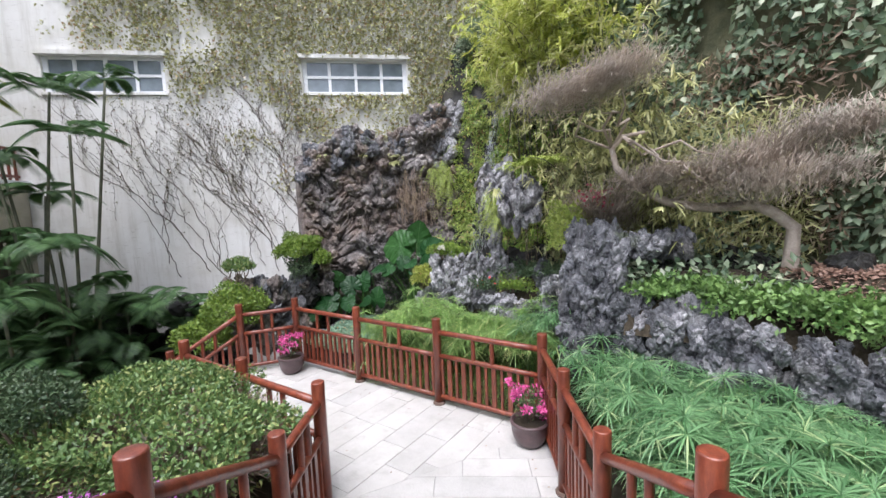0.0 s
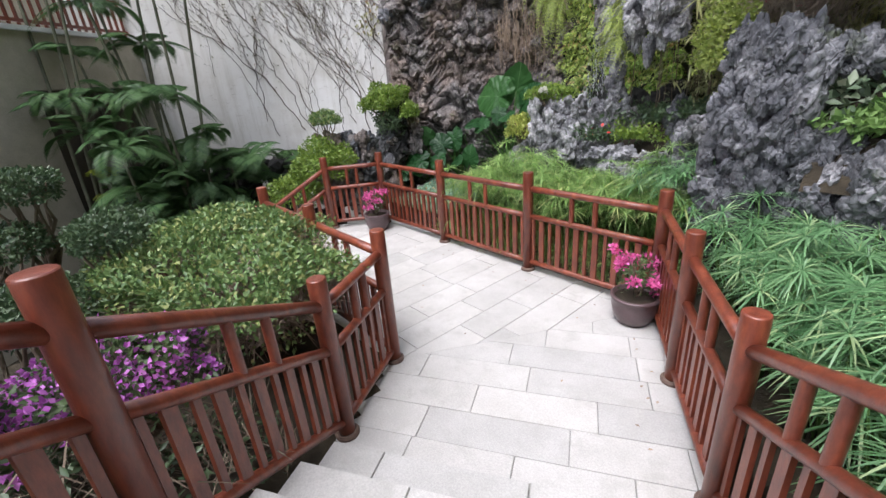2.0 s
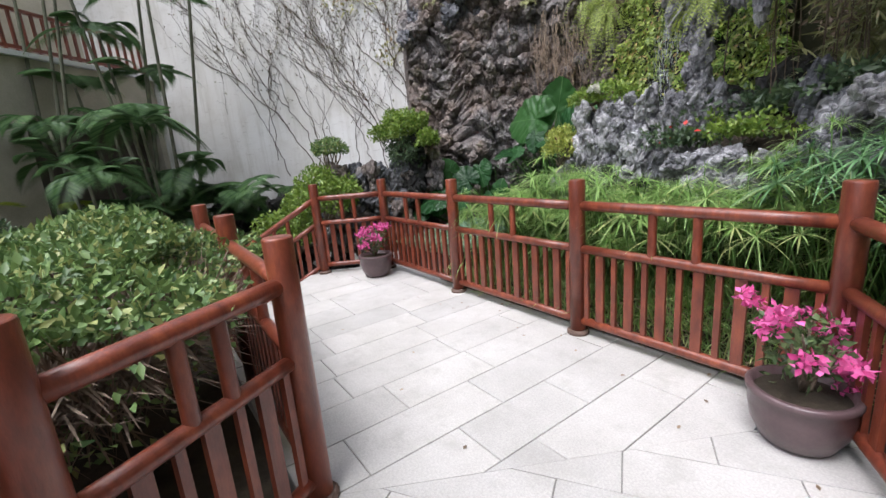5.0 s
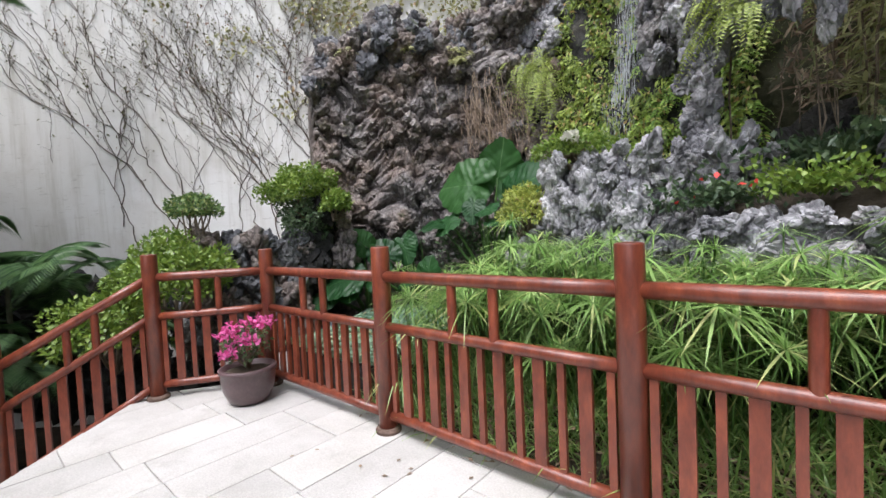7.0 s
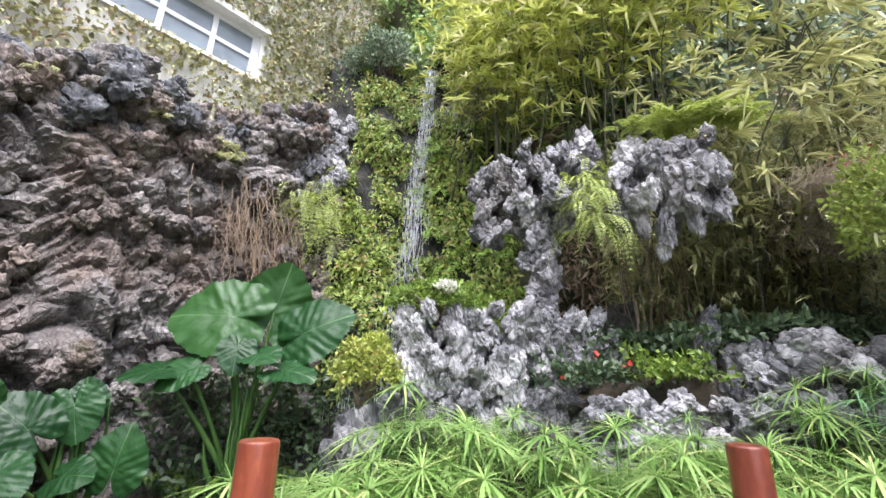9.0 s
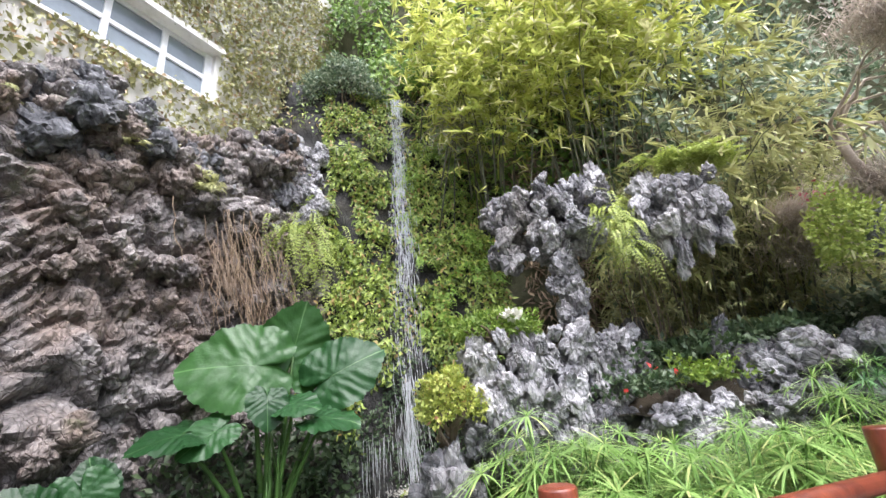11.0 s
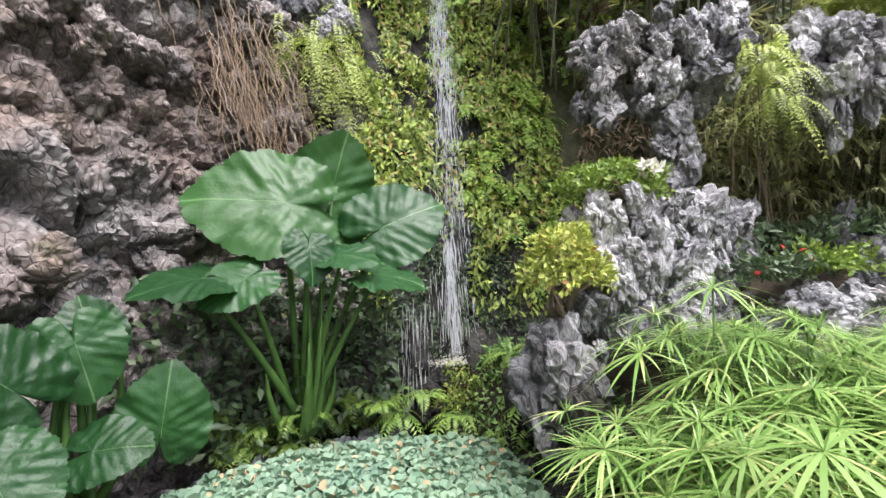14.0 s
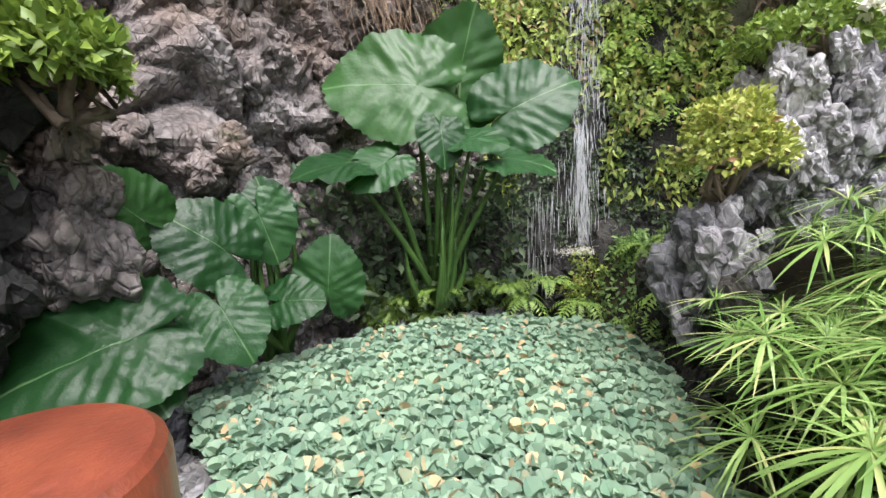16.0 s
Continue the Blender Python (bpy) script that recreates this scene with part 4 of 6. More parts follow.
# hillside that closes the garden behind the rocks
HILL = [(-6.2, 10.2), (-4.9, 9.35), (-4.1, 8.95), (-3.2, 8.3), (-2.3, 7.5), (-1.3, 6.9), (0.2, 6.5), (2.2, 6.1), (4.5, 4.4), (6.0, 1.0), (6.6, -4.0), (5.0, -8.0)]


def hill_at(s, z):
    k = min(max(int(s), 0), len(HILL) - 2)
    a, b = V3(*HILL[k]), V3(*HILL[k + 1])
    p = a + (b - a) * (s - k)
    n = V3(-(b - a)[1], (b - a)[0])
    n /= np.linalg.norm(n)
    bulge = 0.35 * noise.noise(Vector((s * 1.3, z * 0.7, 2))) + 0.15 * noise.noise(Vector((s * 4, z * 2.2, 5)))
    cave = 0.55 * math.exp(-((s - 3.9) / 0.7) ** 2 - ((z - 1.9) / 0.6) ** 2)
    p = p + n * (0.10 * z + bulge + cave)
    return (p[0], p[1], z)


face("hillside", np.arange(0, 11.01, 0.08), np.arange(-1.0, 13.0, 0.14), hill_at, BACKING, "steep dark earth bank behind the rockery", "bank", True)


def fall_y(z):
    return 7.80 + (z - 0.70) * 0.25


def fall_x(z):
    return -4.37 + 0.073 * (z - 0.7) + 0.03 * noise.noise(Vector((z * 1.1, 0, 0)))


def moss_at(x, z):
    y = fall_y(z) + 0.14 + 0.10 * (x + 4.4) ** 2 - 0.42 * max(0, x + 4.1)
    y += 0.14 * noise.noise(Vector((x * 2.2, z * 1.4, 7))) + 0.06 * noise.noise(Vector((x * 6, z * 5, 3)))
    return (x, y, z)


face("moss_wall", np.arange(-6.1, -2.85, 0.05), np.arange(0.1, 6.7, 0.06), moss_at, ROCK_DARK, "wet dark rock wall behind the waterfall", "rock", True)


fall_side = thing("rock_outcrop", (0, 0, 0), "brown and pale limestone between the cliff and the fall", "rock", "rockery stones")
for i in range(170):
    x, z = random.uniform(-6.1, -5.12), random.uniform(1.0, 5.1)
    q = moss_at(x, z)
    s = random.uniform(0.08, 0.15)
    put_stone(fall_side, STONES_P if z > 3.5 else STONES_W, (x, q[1] - 0.03 - (0.12 if z > 3.6 else 0), z), (s, s, s * 1.3), 30)


# ---- foliage scattered on faces ----
def on_face(where, us, zs, out_dir, size, seed=0, keep=None, hang_down=0.6, aspect=0.6, lift=0.06):
    p = []
    for u, z in zip(us, zs):
        if keep is None or keep(u, z):
            p.append(where(u, z))
    p = np.array(p)
    o = np.asarray(out_dir, float)
    p = p + unit(o)[None] * rng.uniform(0.0, lift, len(p))[:, None]
    nrm = unit(o[None] + rng.normal(size=p.shape) * 0.45)
    d = unit(rng.normal(size=p.shape) * 0.7 + V3(0, 0, -hang_down) + o[None] * 0.35)
    return leaves(p, d, nrm, size * rng.uniform(0.6, 1.3, len(p)), size * aspect * rng.uniform(0.7, 1.2, len(p)))


def stuff(name, pair, material, label, category):
    return tagged(new(name, mesh_of(name, pair[0], pair[1], material)), label, category, kind="stuff")


n = 42000
us, zs = rng.uniform(-6.05, -2.9, n), rng.uniform(0.5, 6.5, n)
stuff("wall_ferns", on_face(moss_at, us, zs, (-0.3, -1, 0.2), 0.085, aspect=0.4, hang_down=0.9, keep=lambda u, z: (abs(u - fall_x(z)) > 0.13 or random.random() < 0.4) and (noise.noise(Vector((u * 2.8, z * 2.2, 3))) > -0.22 + 0.2 * random.random()) and (abs(u + 4.40) > 0.38 or z > 1.55 + 0.4 * random.random()) and (u > -5.12 + 0.12 * random.random() + 0.15 * noise.noise(Vector((z, 2, 2))) or random.random() < 0.06) and z > 0.95 + 0.5 * random.random(), lift=0.16), L_FIG, "yellow-green ferns and creepers on the wet rock wall", "fern")
us, zs = rng.uniform(-5.5, -3.2, 7000), rng.uniform(0.2, 1.9, 7000)
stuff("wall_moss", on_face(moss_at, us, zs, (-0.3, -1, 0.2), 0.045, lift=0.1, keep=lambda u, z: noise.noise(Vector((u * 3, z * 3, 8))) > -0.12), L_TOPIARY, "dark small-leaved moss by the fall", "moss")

n = 26000
us, zs = rng.uniform(4.2, 9.0, n), rng.uniform(0.9, 8.5, n)
stuff("ivy_bank", on_face(hill_at, us, zs, (-0.4, -1, 0.35), 0.13, lift=0.35, keep=lambda s, z: noise.noise(Vector((s * 2, z * 1.2, 1))) > -0.3), L_IVY, "dark ivy covering the steep bank", "ivy")
us, zs = rng.uniform(0.3, 4.6, 16000), rng.uniform(3.6, 11.5, 16000)
stuff("bank_creeper", on_face(hill_at, us, zs, (-0.2, -1, 0.3), 0.11, lift=0.4, keep=lambda s, z: noise.noise(Vector((s * 2, z * 1.2, 6))) > -0.25), L_FERN, "green creeper over the top of the bank", "creeper")
us, zs = rng.uniform(3.4, 6.5, 5000), rng.uniform(2.0, 4.5, 5000)
stuff("bank_undergrowth", on_face(hill_at, us, zs, (-0.4, -1, 0.2), 0.15, lift=0.3, aspect=0.2), L_DRY, "dry brown leaves and stalks in the shade of the bank", "undergrowth")


us, zs = rng.uniform(4.1, 6.4, 9500), rng.uniform(1.5, 3.6, 9500)
stuff("dry_grass", on_face(hill_at, us, zs, (-0.5, -1, 0.2), 0.17, lift=0.8, aspect=0.12), L_TUFT, "pale dry grass leaves beside the crags", "grass")


def wall_at(u, z):
    return on_wall(u, 0.015, z)


def creeper_keep(u, z):
    dens = 0.03 + 0.34 * (z - 3.5) + 0.16 * (u + 2.0) + 0.85 * noise.noise(Vector((u * 1.1, z * 1.1, 2)))
    for a, b in WINS:
        if a - 0.05 < u < b + 0.05 and WZ0 - 0.03 < z < WZ1 + 0.05:
            return False
    return random.random() < dens


us, zs = rng.uniform(-8.0, 3.5, 64000), rng.uniform(2.2, 9.2, 64000)
stuff("wall_creeper", on_face(wall_at, us, zs, (*(WN * 1.0), 0.15), 0.085, keep=creeper_keep, lift=0.10), L_WALLIVY, "yellow-green creeper leaves on the white wall", "creeper")


# bare creeper stems on the white wall
def vine(u, z, steps, width, lean, depth=0):
    pts = []
    for k in range(steps):
        pts.append(on_wall(u, 0.012 + 0.008 * math.sin(k), z))
        if z > 2.0 and random.random() < 0.10 + 0.11 * (z - 2.0):
            a, ln = random.uniform(-1.3, 1.3), random.uniform(0.05, 0.17)
            bend = random.uniform(-0.5, 0.5)
            vines.tube([pts[-1], on_wall(u + 0.5 * ln * math.sin(a), 0.02, z + 0.5 * ln * math.cos(a)), on_wall(u + ln * math.sin(a + bend), 0.03, z + ln * math.cos(a + bend))], [0.0025, 0.002, 0.001], 4, False)
            sprigs.append((u + ln * math.sin(a), z + ln * math.cos(a)))
        u += lean * 0.07 + random.gauss(0, 0.028)
        z += random.uniform(0.07, 0.13)
        lean = 0.9 * lean + random.gauss(-0.05, 0.18)
        if depth < 3 and random.random() < (0.13 if depth < 2 else 0.05):
            vine(u, z, int((steps - k) * 0.75) + 3, width * 0.66, lean + random.choice((-0.9, 0.9)), depth + 1)
        for a, b in WINS:
            if a < u < b and WZ0 - 0.1 < z < WZ1:
                steps = 0
        if steps == 0 or z > 8.5:
            break
    if len(pts) > 2:
        vines.tube(pts, np.linspace(width, width * 0.4, len(pts)), 4, False)


vines, sprigs = Geo(), []
for k in range(13):
    u0 = -6.6 + 4.3 * ((k + random.random()) / 13) ** 0.7
    vine(u0, 0.9 + 0.7 * random.random() + (0.5 if u0 > -3 else 0), random.randint(26, 42), random.uniform(0.005, 0.011), random.gauss(-0.35, 0.35))
for k in range(34):
    vine(random.uniform(-7.2, -2.3), random.uniform(2.6, 4.6), random.randint(8, 18), random.uniform(0.002, 0.004), random.gauss(-0.2, 0.7), 1)
sprigs = np.array(sprigs)
stuff("sprig_leaves", on_face(wall_at, sprigs[:, 0], sprigs[:, 1], (*(WN * 1.0), 0.15), 0.05, lift=0.05), L_SPRIG, "small brown-green leaves on the creeper stems", "creeper")
tagged(new("creeper_stems", vines.mesh("creeper_stems", VINE)), "bare brown creeper stems clinging to the white wall", "creeper", kind="stuff")

# ---- waterfall ----
fall = thing("waterfall", (0, 0, 0), "thin white waterfall running down the mossy rock", "waterfall")
strands = Geo()
for k in range(1000):
    z = random.uniform(0.95, 6.15)
    ln = random.uniform(0.04, 0.22)
    lane = (-0.075, -0.02, 0.03, 0.085)[k % 4] if k % 3 else 0.0
    off = lane + random.gauss(0, 0.045 if k % 3 else 0.09)
    spread = 0.75 + (6.2 - z) * 0.12
    x = fall_x(z) + off * spread
    y = fall_y(z) - 0.07 - 0.08 * random.random()
    w = random.uniform(0.0012, 0.0036)
    strands.tube([(x, y, z), (x + random.gauss(0, 0.004), y - 0.01, z - ln * 0.5), (x + random.gauss(0, 0.007), y - 0.02, max(z - ln, 0.72))], [0.0006, w, 0.0006], 4, False)
for k in range(480):
    z = 6.18 - 3.4 * random.random() ** 1.3
    x = fall_x(z) + random.choice((-0.05, 0.0, 0.05)) + random.gauss(0, 0.03)
    y = fall_y(z) - 0.09 - 0.05 * random.random()
    ln = random.uniform(0.06, 0.22)
    strands.tube([(x, y, z), (x, y - 0.01, z - ln * 0.5), (x + random.gauss(0, 0.006), y - 0.02, z - ln)], [0.0008, random.uniform(0.0018, 0.0042), 0.0008], 4, False)
for k in range(150):
    z = random.uniform(0.78, 1.75)
    x0 = fall_x(z) + random.gauss(0, 0.035)
    strands.tube([(x0, fall_y(z) - 0.09, z), (x0 + random.gauss(0, 0.005), fall_y(z) - 0.10, z - 0.06), (x0 + random.gauss(0, 0.006), fall_y(z) - 0.11, max(z - random.uniform(0.10, 0.26), 0.72))], [0.0008, 0.0030, 0.001], 4, False)
for k in range(60):
    x0 = random.gauss(-4.72, 0.10)
    z = random.uniform(0.45, 1.2)
    strands.tube([(x0, 7.62 + 0.12 * z, z), (x0 + random.gauss(0, 0.004), 7.62 + 0.12 * z, z - 0.08), (x0, 7.61 + 0.12 * z, max(z - 0.2, 0.27))], [0.0008, 0.003, 0.0008], 4, False)
tagged(hang("falling_water", strands.mesh("falling_water", WATER, True), fall), kind="stuff")
splash = Geo()
for k in range(900):
    p = V3(random.gauss(-4.37, 0.115), random.gauss(7.70, 0.05), 0.665 + abs(random.gauss(0, 0.022)))
    r = random.uniform(0.002, 0.007)
    splash.tube([p - V3(0, 0, r * 0.6), p, p + V3(0, 0, r * 0.6)], [r * 0.5, r, r * 0.4], 5)
for k in range(420):
    p = V3(random.gauss(-4.40, 0.22), random.gauss(7.66, 0.10), 0.60 + abs(random.gauss(0, 0.25)))
    r = random.uniform(0.0008, 0.0020)
    splash.tube([p - V3(0, 0, r * 2), p, p + V3(0, 0, r * 2)], [r * 0.4, r, r * 0.4], 4)
hang("splash", splash.mesh("splash", P_WHITE, True), fall, "white foam where the water strikes")

# ---- pond with water lettuce ----
POND = [(-5.05, 4.95), (-4.86, 5.6), (-4.62, 6.15), (-4.46, 6.6), (-4.42, 6.98), (-5.0, 7.34), (-5.55, 7.38), (-6.3, 7.08), (-6.75, 6.7), (-6.86, 6.42), (-6.55, 5.9), (-6.35, 5.3), (-6.25, 4.95)]
v, f = prism(POND, 0.0, 0.262, 0.0)
structure("water_pond", mesh_of("water_pond", v, f, ROCK_DARK), "dark pond water hidden under floating plants")
rosettes = []
step = 0.056
for i in range(54):
    for j in range(58):
        x, y = -7.0 + step * i + 0.5 * step * (j % 2) + random.gauss(0, 0.012), 4.95 + step * 0.9 * j + random.gauss(0, 0.012)
        if inside(POND, x, y):
            k = random.randint(8, 11)
            ang = np.arange(k) * 2.4 + random.random() * 6
            tilt = np.linspace(0.25, 1.2, k) + rng.normal(0, 0.1, k)
            r = 0.039 * random.uniform(0.75, 1.3)
            rosettes.append(np.stack([np.full(k, x), np.full(k, y), np.full(k, 0.268 + random.uniform(0, 0.012)), ang, tilt, np.full(k, r)], 1))
R = np.concatenate(rosettes)


def lettuce(R):
    """Spoon-shaped ribbed leaves, eight points each."""
    ca, sa, ct, st = np.cos(R[:, 3]), np.sin(R[:, 3]), np.cos(R[:, 4]), np.sin(R[:, 4])
    out = np.stack([ca * ct, sa * ct, st], 1)
    side = np.stack([-sa, ca, np.zeros(len(R))], 1)
    up = np.cross(out, side)
    c = R[:, :3]
    r = R[:, 5:6]
    v = np.stack([c + side * r * 0.12, c - side * r * 0.12, c + out * r * 0.70 + side * r * 0.66 - up * r * 0.10, c + out * r * 0.7 + up * r * 0.06, c + out * r * 0.70 - side * r * 0.66 - up * r * 0.10,
                  c + out * r * 1.22 + side * r * 0.50 - up * r * 0.06, c + out * r * 1.22 - side * r * 0.50 - up * r * 0.06, c + out * r * 1.36 - up * r * 0.02], 1)
    f = np.array([[0, 2, 3], [0, 3, 1], [1, 3, 4], [2, 5, 3], [3, 5, 7], [3, 7, 6], [3, 6, 4]])
    return v.reshape(-1, 3), ((np.arange(len(R)) * 8)[:, None, None] + f[None]).reshape(-1, 3)


lettuce_bed = stuff("water_lettuce", lettuce(R), L_LETTUCE, "pale blue-green water lettuce covering the pond", "water plants")


lettuce_bed.data.polygons.foreach_set("use_smooth", np.ones(len(lettuce_bed.data.polygons), bool))


# ---- umbrella sedges ----
def sedge_clump(seed, heads, material):
    ob = thing("umbrella_sedge", (0, 0, 0), "green umbrella sedge with drooping narrow blades", "sedge", "umbrella sedges")
    stems, parts = Geo(), []
    for k in range(heads):
        a, r = k * 2.4 + random.uniform(-0.4, 0.4), ((k + 0.4) / heads) ** 0.5
        foot = V3(0.08 * r * math.cos(a), 0.08 * r * math.sin(a), 0)
        h = random.uniform(0.72, 1.0) - 0.18 * r if k % 5 else random.uniform(0.25, 0.6)
        head = foot + V3(0.26 * r * math.cos(a), 0.26 * r * math.sin(a), h)
        mid = foot * 0.6 + head * 0.4 + V3(0, 0, 0.03)
        stems.tube([foot, mid, head], [0.006, 0.005, 0.004], 5)
        n = random.randint(21, 27)
        ang = np.arange(n) * 2 * np.pi / n + rng.normal(0, 0.10, n)
        up = rng.uniform(0.02, 0.40, n)
        lean = 0.45 * r
        d = np.stack([np.cos(ang), np.sin(ang), up], 1) - V3(0, 0, 1) * (np.cos(ang - a) * lean)[:, None]
        ln = random.uniform(0.19, 0.29)
        parts.append(blades(np.tile(head, (n, 1)), d, ln * rng.uniform(0.8, 1.08, n), random.uniform(0.0095, 0.0132), rng.uniform(0.18, 0.50, n), 5))
        m = 6
        parts.append(blades(np.tile(head, (m, 1)), np.stack([rng.normal(0, 0.5, m), rng.normal(0, 0.5, m), np.ones(m)], 1), 0.08, 0.006, 0.1, 2))
    tagged(hang("stem_mass", stems.mesh("stem_mass", STEM, True), ob), kind="stuff")
    tagged(hang("foliage", mesh_of("foliage", *join(*parts), material), ob), kind="stuff")
    return ob


SEDGE = [sedge_clump(k, 14, L_SEDGE) for k in range(6)]
SEDGE_DEEP = [sedge_clump(k, 14, L_SEDGE_DEEP) for k in range(6)]
spots = []
for i in range(5200):
    x, y = random.uniform(-4.75, 1.9), random.uniform(2.0, 6.0)
    rail = (x + 1.61) * 0.857 + (y - 4.72) * 0.53
    north = y > 5.12 and x < -1.3 and y < 5.72 - 0.10 * (x + 3)
    west_edge = -4.95 + 0.40 * (y - 5.0)
    east = rail > 0.50 and y < 4.75 - 0.25 * max(0, x + 0.7) and x > -1.5
    if (north and x > west_edge + 0.12) or east:
        if all((x - a) ** 2 + (y - b) ** 2 > 0.168 ** 2 for a, b in spots):
            spots.append((x, y))
used = set()
for i, (x, y) in enumerate(spots):
    s = random.uniform(0.85, 1.12) * (0.85 if y > 5.3 and x > -3.6 else 1.0)
    m = pose(x, y, bed_z(x, y) - 0.03 if y > 4.9 else 0.22, 0, 0, random.uniform(0, 360)) @ Matrix.Diagonal((s, s, s * random.uniform(0.9, 1.1), 1))
    pick = random.choice(SEDGE_DEEP if x > -1.5 or random.random() < 0.06 else SEDGE)
    if pick not in used:
        used.add(pick)
        pick.matrix_basis = m
    else:
        copy_thing(pick, Matrix.Identity(4)).matrix_basis = m


# ---- elephant ears ----
def ear_mesh(seed):
    rings, spokes = 18, 120
    rad = [(0, 0.97), (10, 0.91), (30, 0.79), (60, 0.69), (95, 0.65), (125, 0.66), (150, 0.64), (166, 0.52), (175, 0.24), (180, 0.06)]
    v, uvs, f = [(0, 0, 0)], [1.0], []
    for i in range(1, rings + 1):
        t = i / rings
        for j in range(spokes):
            th = -180 + 360 * j / spokes
            R = lerp_table(rad, abs(th)) * (1 + 0.02 * math.sin(j * 2.7 + seed) + 0.02 * math.sin(j * 0.9))
            a = math.radians(th)
            x, y = R * t * math.cos(a), R * t * math.sin(a)
            s = (x - abs(y) * 0.62) * 5.6 + 0.5
            side_vein = max(0.0, 1 - abs((s - round(s)) * 2) * 14) * min(1, abs(y) * 12)
            rib = max(max(0.0, 1 - abs(y) * 70), 0.7 * side_vein)
            z = -0.20 * x * x - 0.10 * y * y + 0.0065 * math.cos(2 * math.pi * s) * min(1, abs(y) * 6) + 0.035 * t * t * math.sin(a * 5 + seed) + 0.02 * t ** 3 * math.sin(a * 13 + seed) + 0.05 * abs(y) + 0.02 * noise.noise(Vector((x * 5, y * 5, seed))) + 0.008 * noise.noise(Vector((x * 15, y * 15, seed)))
            v.append((x, y, z))
            uvs.append(rib)
    for j in range(spokes):
        f.append((0, 1 + j, 1 + (j + 1) % spokes))
        for i in range(rings - 1):
            a = 1 + i * spokes
            f.append((a + j, a + spokes + j, a + spokes + (j + 1) % spokes, a + (j + 1) % spokes))
    me = mesh_of("leaf", v, f, EAR, True)
    layer = me.uv_layers.new(name="UVMap")
    for loop in me.loops:
        layer.data[loop.index].uv = (uvs[loop.vertex_index], 0.5)
    return me


EARS = [ear_mesh(k * 1.7) for k in range(5)]


def ear_plant(label, base, leaves_at, spears=5):
    ob = thing("elephant_ear", base, label, "plant", "elephant ears")
    b0 = V3(*base)
    for i, (at, tip, nrm, size) in enumerate(leaves_at):
        x = Vector(tip).normalized()
        z = Vector(nrm)
        z = (z - x * z.dot(x)).normalized()
        y = z.cross(x)
        at = V3(*at) - b0
        m = Matrix(((x.x, y.x, z.x, at[0]), (x.y, y.y, z.y, at[1]), (x.z, y.z, z.z, at[2]), (0, 0, 0, 1))) @ Matrix.Diagonal((size, size, size, 1))
        hang("leaf", EARS[i % 5], ob, m=m)
        g = Geo()
        foot = V3(random.uniform(-0.06, 0.06), random.uniform(-0.06, 0.06), 0)
        behind = at - V3(*z) * 0.03
        mid = foot * 0.45 + behind * 0.55 + V3(0, 0, 0.12 * np.linalg.norm(behind - foot)) - V3(*z) * 0.05
        t = np.linspace(0, 1, 7)[:, None]
        pts = foot * (1 - t) ** 2 + 2 * mid * t * (1 - t) + behind * t ** 2
        g.tube(pts, np.linspace(0.028, 0.010, 7), 8)
        hang("stalk", g.mesh("stalk", EAR_STEM, True), ob)
    for k in range(spears):
        a, r = random.uniform(0, 6.283), random.random()
        h = random.uniform(0.35, 1.0)
        tip = V3(0.24 * r * math.cos(a), 0.20 * r * math.sin(a) - 0.05, h)
        root = V3(0.07 * math.cos(a), 0.07 * math.sin(a), -0.05)
        t = np.linspace(0, 1, 6)[:, None]
        g = Geo()
        g.tube(root * (1 - t) + tip * t + V3(0.05 * math.cos(a), 0.05 * math.sin(a), 0) * np.sin(t * 3.14), [0.020, 0.024, 0.021, 0.016, 0.010, 0.003], 7)
        hang("stalk", g.mesh("stalk", EAR_STEM, True), ob)
    return ob


ear_plant("tall elephant ear plant with huge ribbed leaves by the fall", (-5.62, 7.42, 0.42), [
    ((-5.74, 7.22, 1.84), (-0.95, 0.0, 0.05), (0.12, -0.9, 0.35), 0.59),
    ((-5.44, 7.42, 1.90), (0.20, 0.1, 0.95), (-0.2, 0.95, 0.2), 0.52),
    ((-5.10, 7.28, 1.72), (0.80, -0.12, 0.42), (-0.15, -0.9, 0.4), 0.49),
    ((-6.16, 7.08, 1.38), (-0.95, -0.25, -0.1), (0.0, -0.4, 0.9), 0.34),
    ((-5.94, 7.05, 1.38), (-0.75, -0.3, -0.45), (0.1, -0.6, 0.75), 0.28),
    ((-5.20, 7.08, 1.40), (0.9, -0.3, -0.1), (0.1, -0.45, 0.85), 0.32),
    ((-5.42, 7.10, 1.52), (0.6, -0.5, -0.1), (0.0, -0.6, 0.8), 0.26),
    ((-5.60, 7.10, 1.56), (0.1, -0.4, -0.9), (0.2, -0.9, 0.3), 0.24),
], 15)
ear_plant("low elephant ear plant with glossy dark leaves at the pond", (-6.62, 7.05, 0.25), [
    ((-6.74, 6.66, 0.98), (-0.55, -0.2, 0.50), (0.30, -0.75, 0.55), 0.34),
    ((-6.60, 6.86, 1.10), (0.30, -0.1, -0.85), (0.30, -0.90, 0.35), 0.28),
    ((-6.56, 6.92, 1.12), (-0.3, 0.1, 0.85), (0.25, -0.95, 0.15), 0.22),
    ((-6.29, 6.97, 0.66), (0.10, 0.0, 0.95), (0.15, -0.98, 0.05), 0.33),
    ((-6.50, 6.78, 0.66), (0.85, -0.25, 0.1), (-0.1, -0.7, 0.7), 0.24),
    ((-6.68, 6.46, 0.72), (0.45, -0.35, -0.6), (0.15, -0.75, 0.65), 0.28),
])
